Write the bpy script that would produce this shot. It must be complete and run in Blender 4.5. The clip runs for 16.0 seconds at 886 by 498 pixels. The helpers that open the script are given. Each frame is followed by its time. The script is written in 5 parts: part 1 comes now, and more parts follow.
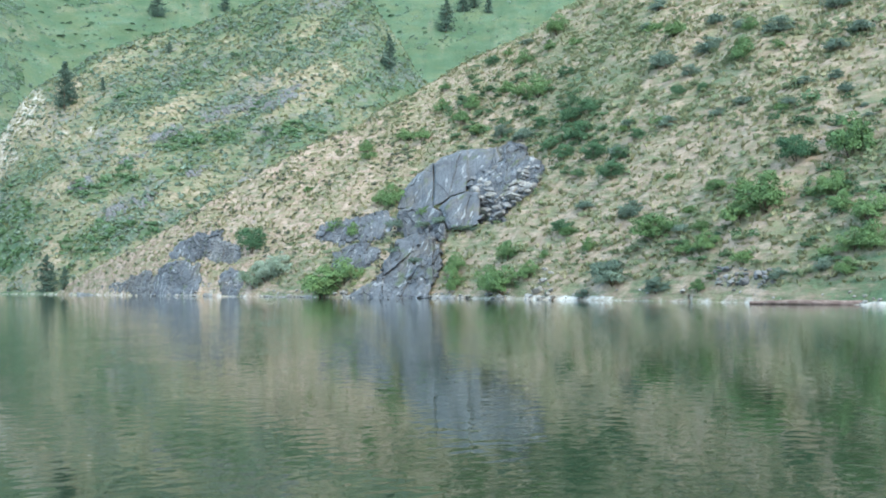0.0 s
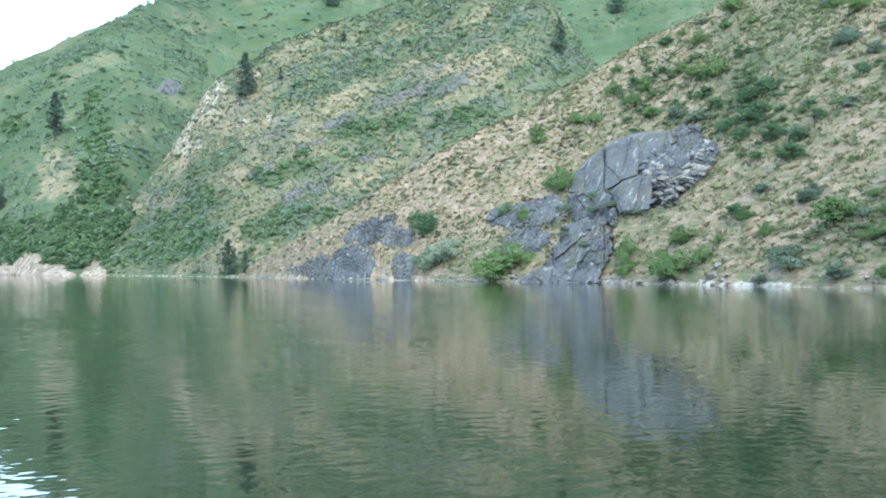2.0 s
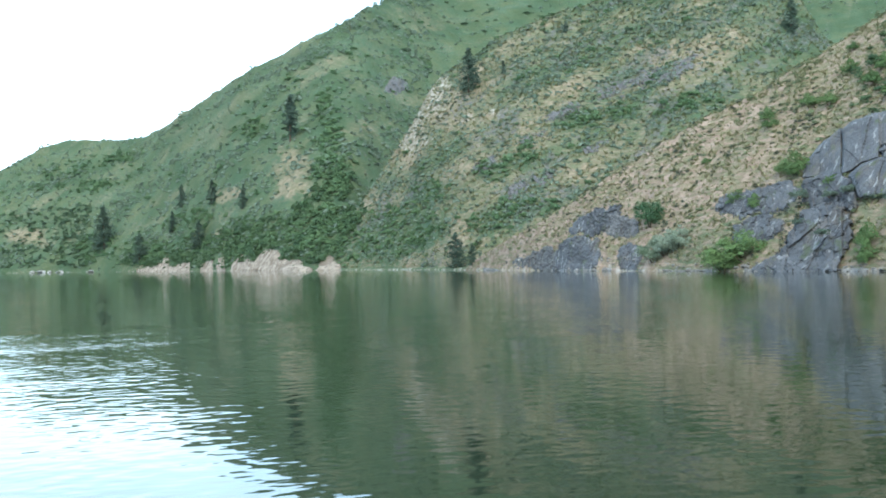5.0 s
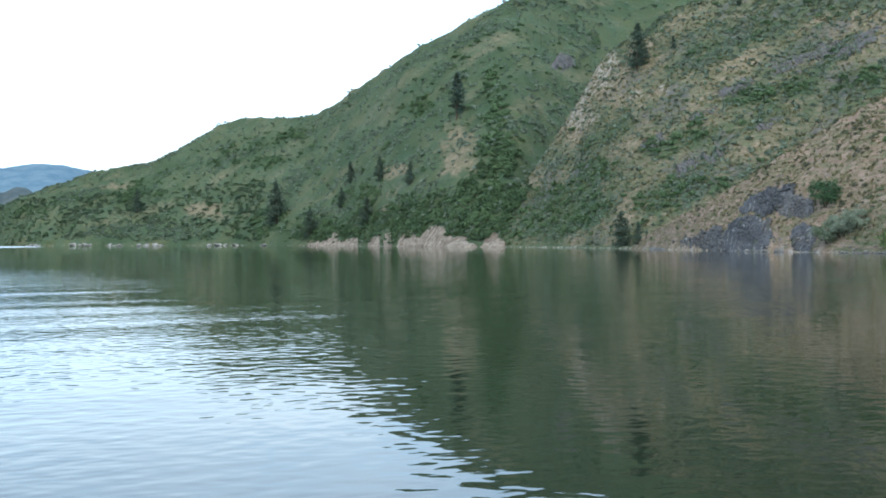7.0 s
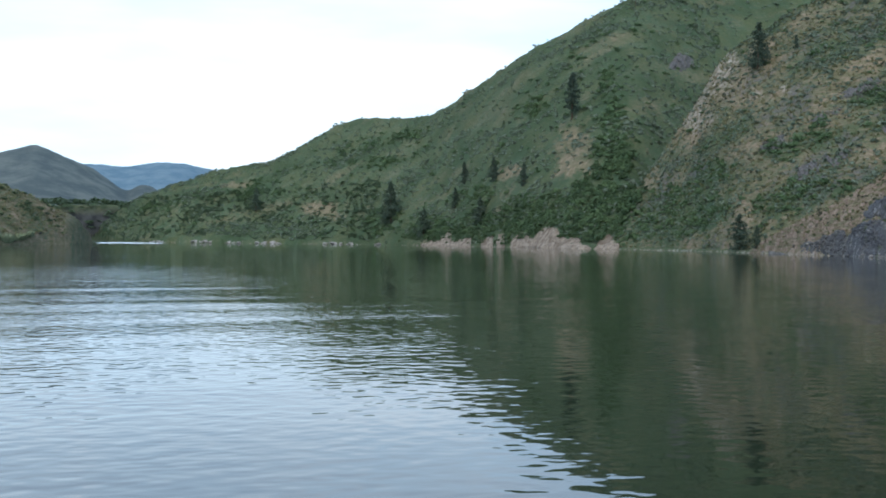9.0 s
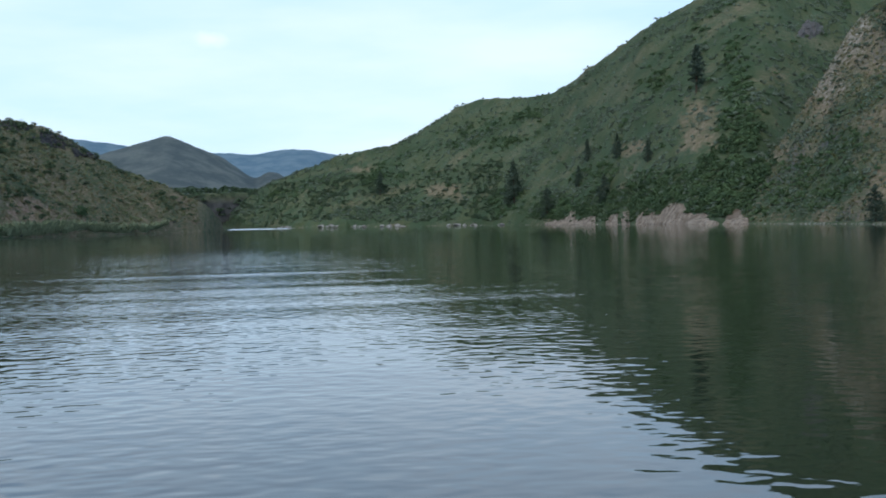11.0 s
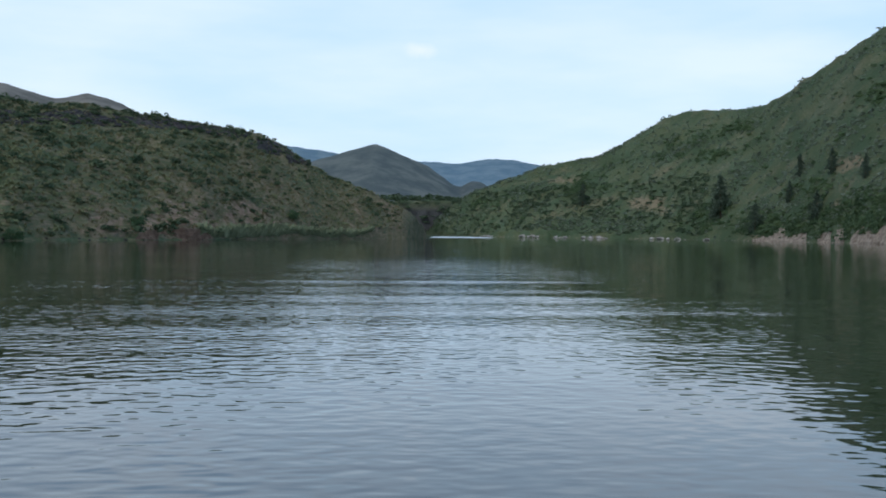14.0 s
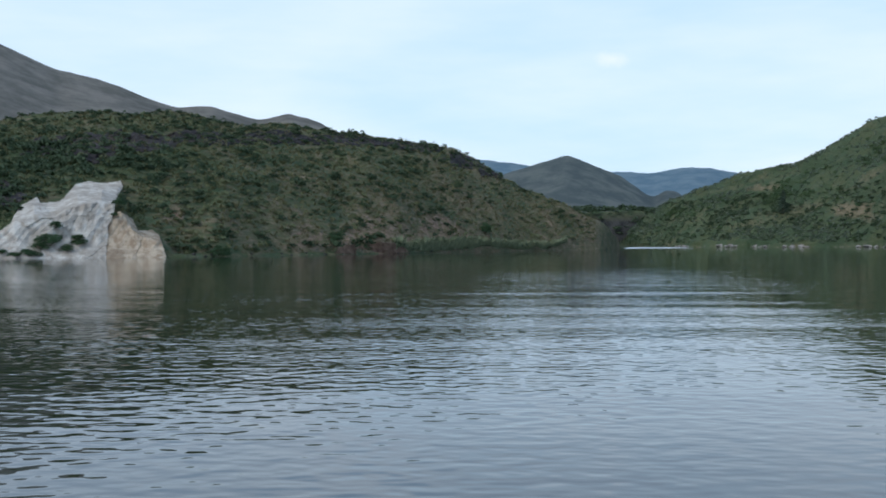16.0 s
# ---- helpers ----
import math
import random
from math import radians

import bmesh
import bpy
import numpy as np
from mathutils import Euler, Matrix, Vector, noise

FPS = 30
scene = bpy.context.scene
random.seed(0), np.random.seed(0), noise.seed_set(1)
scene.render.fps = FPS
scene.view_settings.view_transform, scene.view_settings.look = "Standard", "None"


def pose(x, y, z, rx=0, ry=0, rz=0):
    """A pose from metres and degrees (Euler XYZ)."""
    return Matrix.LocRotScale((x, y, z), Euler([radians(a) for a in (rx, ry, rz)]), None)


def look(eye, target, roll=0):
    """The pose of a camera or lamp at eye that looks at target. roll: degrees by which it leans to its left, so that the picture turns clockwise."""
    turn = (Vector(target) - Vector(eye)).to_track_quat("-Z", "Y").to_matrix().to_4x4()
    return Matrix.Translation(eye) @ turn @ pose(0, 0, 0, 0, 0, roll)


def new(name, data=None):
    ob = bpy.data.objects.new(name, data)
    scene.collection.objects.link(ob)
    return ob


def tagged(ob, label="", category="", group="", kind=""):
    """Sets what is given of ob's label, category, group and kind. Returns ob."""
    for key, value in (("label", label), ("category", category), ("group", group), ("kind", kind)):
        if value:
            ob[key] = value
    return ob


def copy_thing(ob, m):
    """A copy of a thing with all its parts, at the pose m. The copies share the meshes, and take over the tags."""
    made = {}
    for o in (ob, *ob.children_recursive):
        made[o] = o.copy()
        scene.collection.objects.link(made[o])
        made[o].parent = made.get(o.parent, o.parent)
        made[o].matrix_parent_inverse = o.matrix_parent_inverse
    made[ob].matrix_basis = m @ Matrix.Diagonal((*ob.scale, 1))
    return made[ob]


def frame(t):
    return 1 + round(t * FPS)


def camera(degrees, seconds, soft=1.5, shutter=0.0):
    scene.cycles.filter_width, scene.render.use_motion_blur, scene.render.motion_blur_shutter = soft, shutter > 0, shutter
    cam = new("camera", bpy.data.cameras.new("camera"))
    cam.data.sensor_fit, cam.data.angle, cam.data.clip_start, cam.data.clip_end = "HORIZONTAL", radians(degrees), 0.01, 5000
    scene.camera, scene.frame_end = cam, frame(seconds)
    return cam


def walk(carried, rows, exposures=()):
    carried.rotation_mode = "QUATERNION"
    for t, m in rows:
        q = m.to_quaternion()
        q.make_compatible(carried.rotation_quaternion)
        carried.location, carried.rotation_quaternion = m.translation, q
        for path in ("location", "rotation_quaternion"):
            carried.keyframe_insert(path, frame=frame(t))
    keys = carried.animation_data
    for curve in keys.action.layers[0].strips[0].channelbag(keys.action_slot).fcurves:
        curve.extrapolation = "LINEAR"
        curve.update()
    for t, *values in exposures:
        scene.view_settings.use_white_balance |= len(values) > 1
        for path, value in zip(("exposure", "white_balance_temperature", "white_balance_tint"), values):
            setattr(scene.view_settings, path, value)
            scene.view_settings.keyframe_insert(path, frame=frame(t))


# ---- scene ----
cam = camera(42.07, 16.0, 1.85)
EYE = 2.2
# seconds, yaw, pitch, lean: a slow pan from one standpoint
ROWS = [
    (0.0, 0.000, 1.632, 0.541),
    (0.5, 2.130, 1.424, 0.597),
    (1.0, 4.293, 1.221, 0.281),
    (1.5, 6.167, 1.079, 0.183),
    (2.0, 8.436, 0.923, 0.267),
    (2.5, 10.190, 1.009, 0.277),
    (3.0, 11.641, 0.582, 0.465),
    (3.5, 13.630, 0.320, 0.048),
    (4.0, 15.922, 0.174, 0.512),
    (4.2, 16.825, 0.477, 0.870),
    (6.3, 24.373, -0.134, 0.146),
    (6.5, 25.469, -0.198, 0.254),
    (7.0, 27.790, -0.389, 0.328),
    (7.5, 28.438, -0.468, -0.488),
    (8.0, 29.616, -0.430, -0.603),
    (8.5, 31.855, -0.291, -0.068),
    (9.0, 33.408, -0.356, -0.396),
    (9.2, 34.209, -0.406, -0.062),
    (11.3, 40.572, -1.427, 0.278),
    (11.5, 41.390, -1.324, -0.331),
    (12.0, 43.221, -1.153, -0.246),
    (12.5, 44.399, -1.044, -0.608),
    (13.0, 46.002, -0.858, -0.486),
    (13.5, 48.155, -0.957, -0.433),
    (14.0, 49.531, -0.743, -0.551),
    (14.5, 51.479, -0.538, -0.750),
    (15.0, 53.537, -0.317, -0.260),
    (15.5, 56.304, -0.104, 0.423),
    (16.0, 59.092, -0.175, 0.220),
]
EXPOSURES = [(0.0, 2.28, 5650, 0), (3.0, 2.2, 5650, 0), (4.2, 2.04, 5700, 0), (6.3, 1.32, 5850, 4), (7.0, 1.12, 5850, 6), (9.0, 0.65, 5900, 9), (11.5, 0.13, 5850, 10), (13.0, 0.04, 5900, 11), (16.0, 0.07, 5950, 11)]
walk(cam, [(t, pose(0, 0, EYE, 90 + pitch, lean, yaw)) for t, yaw, pitch, lean in ROWS], EXPOSURES)


# ---- sky and sun ----
def sky_world():
    world = bpy.data.worlds.new("evening_sky")
    scene.world = world
    world.use_nodes = True
    nt = world.node_tree
    nt.nodes.clear()
    add, link = nt.nodes.new, nt.links.new
    out, back = add("ShaderNodeOutputWorld"), add("ShaderNodeBackground")
    sky = add("ShaderNodeTexSky")
    sky.sky_type, sky.sun_disc = "NISHITA", False
    sky.sun_elevation, sky.sun_rotation = radians(SUN_HIGH), radians(SUN_WAY)
    dim = add("ShaderNodeVectorMath")
    dim.operation = "SCALE"
    dim.inputs["Scale"].default_value = 0.10
    link(sky.outputs[0], dim.inputs[0])
    geo, flat = add("ShaderNodeTexCoord"), add("ShaderNodeMapping")
    flat.inputs["Scale"].default_value = (1.6, 1.6, 7.0)
    link(geo.outputs["Generated"], flat.inputs[0])
    streaks = add("ShaderNodeTexNoise")
    streaks.inputs["Scale"].default_value, streaks.inputs["Detail"].default_value = 2.2, 5.0
    streaks.inputs["Roughness"].default_value = 0.5
    link(flat.outputs[0], streaks.inputs["Vector"])
    ramp = add("ShaderNodeValToRGB")
    ramp.color_ramp.elements[0].position, ramp.color_ramp.elements[1].position = 0.36, 0.66
    ramp.color_ramp.elements[0].color = (0.66, 0.84, 0.97, 1)
    ramp.color_ramp.elements[1].color = (0.86, 0.95, 1.0, 1)
    link(streaks.outputs[0], ramp.inputs[0])
    veil = add("ShaderNodeMix")
    veil.data_type = "RGBA"
    veil.inputs["Factor"].default_value = 0.92
    link(dim.outputs[0], veil.inputs["A"])
    link(ramp.outputs[0], veil.inputs["B"])
    # one small bright cloud
    near = add("ShaderNodeVectorMath")
    near.operation = "SUBTRACT"
    near.inputs[1].default_value = CLOUD_WAY
    link(geo.outputs["Generated"], near.inputs[0])
    stretch = add("ShaderNodeVectorMath")
    stretch.operation = "MULTIPLY"
    stretch.inputs[1].default_value = (60, 60, 130)
    link(near.outputs[0], stretch.inputs[0])
    puff = add("ShaderNodeTexNoise")
    puff.inputs["Scale"].default_value, puff.inputs["Detail"].default_value = 45.0, 4.0
    link(geo.outputs["Generated"], puff.inputs["Vector"])
    far = add("ShaderNodeVectorMath")
    far.operation = "LENGTH"
    link(stretch.outputs[0], far.inputs[0])
    wob = add("ShaderNodeMath")
    wob.operation = "MULTIPLY_ADD"
    wob.inputs[1].default_value = 1.6
    link(puff.outputs[0], wob.inputs[0])
    link(far.outputs["Value"], wob.inputs[2])
    cut = add("ShaderNodeMapRange")
    cut.interpolation_type = "SMOOTHSTEP"
    cut.inputs["From Min"].default_value, cut.inputs["From Max"].default_value = 1.9, 0.7
    cut.inputs["To Min"].default_value, cut.inputs["To Max"].default_value = 0.0, 0.8
    link(wob.outputs[0], cut.inputs["Value"])
    cloud = add("ShaderNodeMix")
    cloud.data_type = "RGBA"
    cloud.inputs["B"].default_value = (0.93, 0.96, 0.98, 1)
    link(cut.outputs[0], cloud.inputs["Factor"])
    link(veil.outputs["Result"], cloud.inputs["A"])
    # added dimming cuts the land's light: bright low down, dull at the unseen zenith
    rise = add("ShaderNodeSeparateXYZ")
    link(geo.outputs["Generated"], rise.inputs[0])
    zenith_dim = add("ShaderNodeMapRange")
    zenith_dim.interpolation_type = "SMOOTHSTEP"
    for key, value in (("From Min", 0.36), ("From Max", 0.85), ("To Min", 1.0), ("To Max", OVERHEAD)):
        zenith_dim.inputs[key].default_value = value
    link(rise.outputs["Z"], zenith_dim.inputs["Value"])
    blue = add("ShaderNodeMapRange")
    for key, value in (("From Min", 0.10), ("From Max", 0.34), ("To Min", 0.0), ("To Max", 1.0)):
        blue.inputs[key].default_value = value
    link(rise.outputs["Z"], blue.inputs["Value"])
    cool = add("ShaderNodeMix")
    cool.data_type, cool.blend_type = "RGBA", "MULTIPLY"
    cool.inputs["B"].default_value = (0.775, 0.875, 1.05, 1)
    link(blue.outputs[0], cool.inputs["Factor"])
    link(cloud.outputs["Result"], cool.inputs["A"])
    dull = add("ShaderNodeVectorMath")
    dull.operation = "SCALE"
    link(cool.outputs["Result"], dull.inputs[0])
    link(zenith_dim.outputs[0], dull.inputs["Scale"])
    link(dull.outputs[0], back.inputs["Color"])
    back.inputs["Strength"].default_value = SKY_STRENGTH
    link(back.outputs[0], out.inputs[0])


SUN_HIGH, SUN_WAY, SKY_STRENGTH, OVERHEAD = 48.0, 150.0, 1.0, 0.30
CLOUD_WAY = (-0.764, 0.626, 0.1575)
sky_world()
sun = new("sun", bpy.data.lights.new("sun", "SUN"))
sun.data.energy, sun.data.angle, sun.data.color = 1.1, radians(30), (1.0, 0.91, 0.76)
sun.matrix_world = look((60, -120, 150), (0, 60, 0))


# ---- materials ----
class Nodes:
    """A principled material and short ways to add nodes to it."""

    def __init__(self, name, rough=0.9, spec=0.3):
        self.mat = bpy.data.materials.new(name)
        self.mat.use_nodes = True
        self.nt = self.mat.node_tree
        self.bsdf = self.nt.nodes["Principled BSDF"]
        self.bsdf.inputs["Roughness"].default_value = rough
        self.bsdf.inputs["Specular IOR Level"].default_value = spec
        self.place = self.nt.nodes.new("ShaderNodeNewGeometry").outputs["Position"]

    def put(self, socket, value):
        if hasattr(value, "links"):
            self.nt.links.new(value, socket)
        elif isinstance(value, tuple) and len(value) == 3 and socket.type == "RGBA":
            socket.default_value = (*value, 1)
        else:
            socket.default_value = value

    def noise(self, scale, detail=4.0, rough=0.55, stretch=None, vector=None):
        node = self.nt.nodes.new("ShaderNodeTexNoise")
        self.put(node.inputs["Scale"], scale), self.put(node.inputs["Detail"], detail), self.put(node.inputs["Roughness"], rough)
        vector = vector or self.place
        if stretch:
            m = self.nt.nodes.new("ShaderNodeMapping")
            m.inputs["Scale"].default_value = stretch
            self.nt.links.new(vector, m.inputs[0])
            vector = m.outputs[0]
        self.nt.links.new(vector, node.inputs["Vector"])
        return node.outputs[0]

    def cells(self, scale, feature="F1", stretch=None, out="Distance"):
        node = self.nt.nodes.new("ShaderNodeTexVoronoi")
        node.feature = feature
        self.put(node.inputs["Scale"], scale)
        vector = self.place
        if stretch:
            m = self.nt.nodes.new("ShaderNodeMapping")
            m.inputs["Scale"].default_value = stretch
            self.nt.links.new(vector, m.inputs[0])
            vector = m.outputs[0]
        self.nt.links.new(vector, node.inputs["Vector"])
        return node.outputs[out]

    def turned(self, bearing, along, across):
        """Plan coordinates along and across a bearing, each to its own scale."""
        parts = self.nt.nodes.new("ShaderNodeSeparateXYZ")
        self.nt.links.new(self.place, parts.inputs[0])
        c, s = math.cos(radians(bearing)), math.sin(radians(bearing))
        x, y = parts.outputs[0], parts.outputs[1]
        join = self.nt.nodes.new("ShaderNodeCombineXYZ")
        self.nt.links.new(self.math("ADD", self.math("MULTIPLY", x, -s * along), self.math("MULTIPLY", y, c * along)), join.inputs[0])
        self.nt.links.new(self.math("ADD", self.math("MULTIPLY", x, c * across), self.math("MULTIPLY", y, s * across)), join.inputs[1])
        return join.outputs[0]

    def attr(self, name):
        node = self.nt.nodes.new("ShaderNodeAttribute")
        node.attribute_name = name
        return node.outputs["Fac"]

    def math(self, op, a, b=0.0, c=0.0):
        node = self.nt.nodes.new("ShaderNodeMath")
        node.operation = op
        for s, v in zip(node.inputs, (a, b, c)):
            self.put(s, v)
        return node.outputs[0]

    def ramp(self, value, low, high, a=0.0, b=1.0):
        node = self.nt.nodes.new("ShaderNodeMapRange")
        for key, v in (("Value", value), ("From Min", low), ("From Max", high), ("To Min", a), ("To Max", b)):
            self.put(node.inputs[key], v)
        return node.outputs[0]

    def mix(self, fac, a, b, blend="MIX"):
        node = self.nt.nodes.new("ShaderNodeMix")
        node.data_type, node.blend_type = "RGBA", blend
        self.put(node.inputs["Factor"], fac), self.put(node.inputs["A"], a), self.put(node.inputs["B"], b)
        return node.outputs["Result"]

    def bump(self, height, distance, strength=1.0, normal=None):
        node = self.nt.nodes.new("ShaderNodeBump")
        self.put(node.inputs["Height"], height), self.put(node.inputs["Distance"], distance), self.put(node.inputs["Strength"], strength)
        if normal:
            self.put(node.inputs["Normal"], normal)
        return node.outputs[0]

    def chance(self, island=False):
        node = self.nt.nodes.new("ShaderNodeNewGeometry" if island else "ShaderNodeObjectInfo")
        return node.outputs["Random Per Island" if island else "Random"]

    def done(self, colour, normal=None, rough=None):
        self.put(self.bsdf.inputs["Base Color"], colour)
        if normal:
            self.put(self.bsdf.inputs["Normal"], normal)
        if rough is not None:
            self.put(self.bsdf.inputs["Roughness"], rough)
        return self.mat


def ground_material():
    m = Nodes("dry_hillside", 0.95, 0.1)
    tufts, clump, patch = m.noise(1.7, 5, 0.7), m.noise(0.45, 5, 0.6), m.noise(0.07, 5, 0.6)
    # narrow trodden ledges that follow the contours
    ledge = m.noise(1.0, 4, 0.6, (0.30, 0.30, 1.9))
    earth = m.mix(m.ramp(clump, 0.35, 0.65), (0.18, 0.138, 0.09), (0.335, 0.266, 0.176))
    ruddy = m.mix(m.ramp(clump, 0.35, 0.65), (0.23, 0.152, 0.11), (0.435, 0.31, 0.235))
    earth = m.mix(m.attr("ruddy"), earth, ruddy)
    straw = m.mix(m.ramp(tufts, 0.35, 0.65), (0.128, 0.116, 0.06), (0.315, 0.275, 0.162))
    dry = m.mix(m.ramp(m.math("ADD", m.math("MULTIPLY", ledge, 0.6), m.math("MULTIPLY", clump, 0.4)), 0.40, 0.56), straw, earth)
    grass = m.mix(m.ramp(tufts, 0.32, 0.66), (0.058, 0.08, 0.037), (0.146, 0.17, 0.084))
    fresh = m.mix(m.ramp(tufts, 0.32, 0.66), (0.054, 0.09, 0.05), (0.12, 0.165, 0.092))
    grass = m.mix(m.ramp(patch, 0.4, 0.62), grass, fresh)
    lush = m.math("ADD", m.attr("green"), m.math("ADD", m.ramp(tufts, 0.3, 0.7, -0.28, 0.28), m.ramp(ledge, 0.35, 0.65, 0.3, -0.3)))
    col = m.mix(m.ramp(lush, 0.1, 0.9), dry, grass)
    # darker herbs in wide drifts
    drift = m.math("MULTIPLY", m.ramp(m.noise(0.028, 6, 0.65), 0.44, 0.58, 0, 0.62), m.attr("green"))
    col = m.mix(drift, col, (0.05, 0.083, 0.04))
    stone = m.mix(m.ramp(m.noise(1.1, 5, 0.7), 0.35, 0.65), (0.085, 0.081, 0.076), (0.205, 0.192, 0.176))
    col = m.mix(m.ramp(m.math("ADD", m.attr("rock"), m.math("ADD", m.ramp(clump, 0.3, 0.7, -0.45, 0.45), m.ramp(tufts, 0.3, 0.7, -0.2, 0.2))), 0.3, 0.9), col, stone)
    grit = m.mix(m.ramp(m.noise(0.8, 5), 0.35, 0.65), (0.24, 0.19, 0.14), (0.56, 0.51, 0.44))
    col = m.mix(m.ramp(m.math("ADD", m.attr("sand"), m.ramp(clump, 0.3, 0.7, -0.3, 0.3)), 0.3, 0.75), col, grit)
    n = m.bump(tufts, 0.38, 0.85)
    n = m.bump(ledge, 0.5, 0.7, n)
    n = m.bump(m.noise(5.0, 3), 0.08, 0.7, n)
    return m.done(col, n)


def water_material():
    m = Nodes("lake_water", 0.02, 0.5)
    m.bsdf.inputs["IOR"].default_value = 1.333
    # crests lie across the length of the lake
    swell = m.noise(1.0, 0.6, 0.4, None, m.turned(60, 2.8, 2.2))
    ripple = m.noise(1.0, 0, 0.5, None, m.turned(48, 5.8, 4.4))
    wake = m.noise(1.0, 1, 0.4, None, m.turned(55, 0.21, 0.025))
    breeze = m.ramp(m.noise(0.035, 3), 0.38, 0.62, 0.38, 1.0)

    def away(x, y):
        """Distance in plan from one spot on the lake."""
        node = m.nt.nodes.new("ShaderNodeVectorMath")
        node.operation = "DISTANCE"
        node.inputs[1].default_value = (x, y, 0)
        m.nt.links.new(m.place, node.inputs[0])
        return node.outputs["Value"]

    # the middle of the lake lies calmer
    breeze = m.math("MULTIPLY", breeze, m.ramp(away(-15, 14), 45, 110, 1.0, 0.5))
    # and a calm patch lies before the cliff
    breeze = m.math("MULTIPLY", breeze, m.ramp(away(10, 24), 8, 26, 0.4, 1.0))
    n = m.bump(swell, 0.018, breeze)
    n = m.bump(wake, 0.08, m.ramp(away(-34, 24), 14, 38, 1.0, 0.12), n)
    n = m.bump(ripple, 0.0056, breeze, n)
    return m.done((0.02, 0.029, 0.015), n, 0.03)


def rock_material(name="grey_rock", dark=(0.06, 0.058, 0.06), light=(0.152, 0.148, 0.152), streak=(0.36, 0.345, 0.33)):
    m = Nodes(name, 0.85, 0.25)
    big, small = m.noise(0.35, 5, 0.6), m.noise(3.0, 5, 0.65)
    col = m.mix(m.ramp(big, 0.35, 0.65), dark, light)
    col = m.mix(m.ramp(small, 0.35, 0.7, 0, 0.6), col, light)
    # pale mineral runs down the face
    warm = m.noise(0.21, 5, 0.65)
    col = m.mix(m.ramp(warm, 0.52, 0.64, 0, 0.55), col, (0.5 * light[0] + 0.10, 0.5 * light[1] + 0.06, 0.5 * light[2] + 0.02))
    runs = m.noise(1.0, 2, 0.5, (1.1, 1.1, 0.09))
    col = m.mix(m.ramp(runs, 0.615, 0.65, 0, 0.75), col, streak)
    seams = m.noise(0.9, 4, 0.6, (1.0, 1.0, 0.35))
    col = m.mix(m.ramp(m.math("ABSOLUTE", m.math("SUBTRACT", seams, 0.5)), 0.0, 0.025, 0.65, 0.0), col, (0.04, 0.04, 0.043))
    moss = m.noise(0.42, 5, 0.65)
    col = m.mix(m.ramp(moss, 0.57, 0.66, 0, 0.8), col, (0.085, 0.105, 0.045))
    col = m.mix(m.ramp(m.chance(), 0, 1, 0, 0.22), col, light)
    col = m.mix(m.ramp(m.attr("weather"), 0, 1, 0, 0.6), col, tuple(0.55 * a for a in dark))
    # shade inside the joints and cracks is put into the colour
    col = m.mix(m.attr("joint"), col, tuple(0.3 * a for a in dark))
    n = m.bump(small, 0.18, 0.9)
    return m.done(col, n)


def bluff_material(name, dark, light):
    m = Nodes(name, 0.95, 0.1)
    runs = m.noise(0.6, 5, 0.6, (1.0, 1.0, 0.75))
    col = m.mix(m.ramp(runs, 0.38, 0.6), dark, light)
    beds = m.noise(0.9, 4, 0.6, (0.12, 0.12, 1.6))
    col = m.mix(m.ramp(beds, 0.5, 0.68, 0, 0.45), col, dark)
    col = m.mix(m.ramp(m.noise(0.12, 4), 0.5, 0.66, 0, 0.8), col, tuple(0.85 * a for a in dark))
    n = m.bump(m.noise(2.5, 5, 0.6), 0.25, 0.8)
    return m.done(col, n)


def leaf_material(name, dull, fresh, wood=None):
    m = Nodes(name, 0.75, 0.2)
    tone = m.attr("tone")
    col = m.mix(tone, dull, fresh)
    col = m.mix(m.ramp(m.chance(True), 0, 1, 0, 0.35), col, tuple(0.62 * a for a in dull))
    return m.done(m.mix(m.ramp(m.noise(1.2, 3), 0.35, 0.65, 0, 0.3), col, tuple(1.25 * a for a in fresh)))


def thing_leaf_material(name, dull, fresh):
    m = Nodes(name, 0.7, 0.2)
    col = m.mix(m.chance(), dull, fresh)
    col = m.mix(m.ramp(m.chance(True), 0, 1, 0, 0.6), col, tuple(0.6 * a for a in dull))
    return m.done(m.mix(m.ramp(m.noise(0.9, 3), 0.35, 0.65, 0, 0.35), col, tuple(1.3 * a for a in fresh)))


def bark_material(name, dark, light, grain=(1, 1, 0.25)):
    m = Nodes(name, 0.9, 0.15)
    g = m.noise(6.0, 4, 0.6, grain)
    return m.done(m.mix(m.ramp(g, 0.35, 0.65), dark, light), m.bump(g, 0.05, 0.8))


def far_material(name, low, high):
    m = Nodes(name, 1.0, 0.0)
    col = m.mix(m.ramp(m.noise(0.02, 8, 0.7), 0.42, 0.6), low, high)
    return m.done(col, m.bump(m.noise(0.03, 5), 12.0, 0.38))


GROUND, WATER = ground_material(), water_material()
ROCK, DARK_ROCK = rock_material(), rock_material("dark_basalt", (0.035, 0.033, 0.036), (0.085, 0.076, 0.078), (0.11, 0.10, 0.10))
RIB_ROCK = rock_material("rib_rock", (0.10, 0.094, 0.092), (0.205, 0.188, 0.178), (0.28, 0.26, 0.235))
PALE_ROCK = rock_material("pale_stone", (0.14, 0.125, 0.11), (0.32, 0.29, 0.26), (0.42, 0.40, 0.37))
WASHED_ROCK = bluff_material("washed_stone", (0.27, 0.25, 0.23), (0.46, 0.43, 0.395))
TAN_CHALK = bluff_material("tan_bluff_earth", (0.40, 0.30, 0.21), (0.66, 0.56, 0.43))
CHALK = bluff_material("white_bluff_earth", (0.50, 0.44, 0.37), (0.78, 0.745, 0.68))
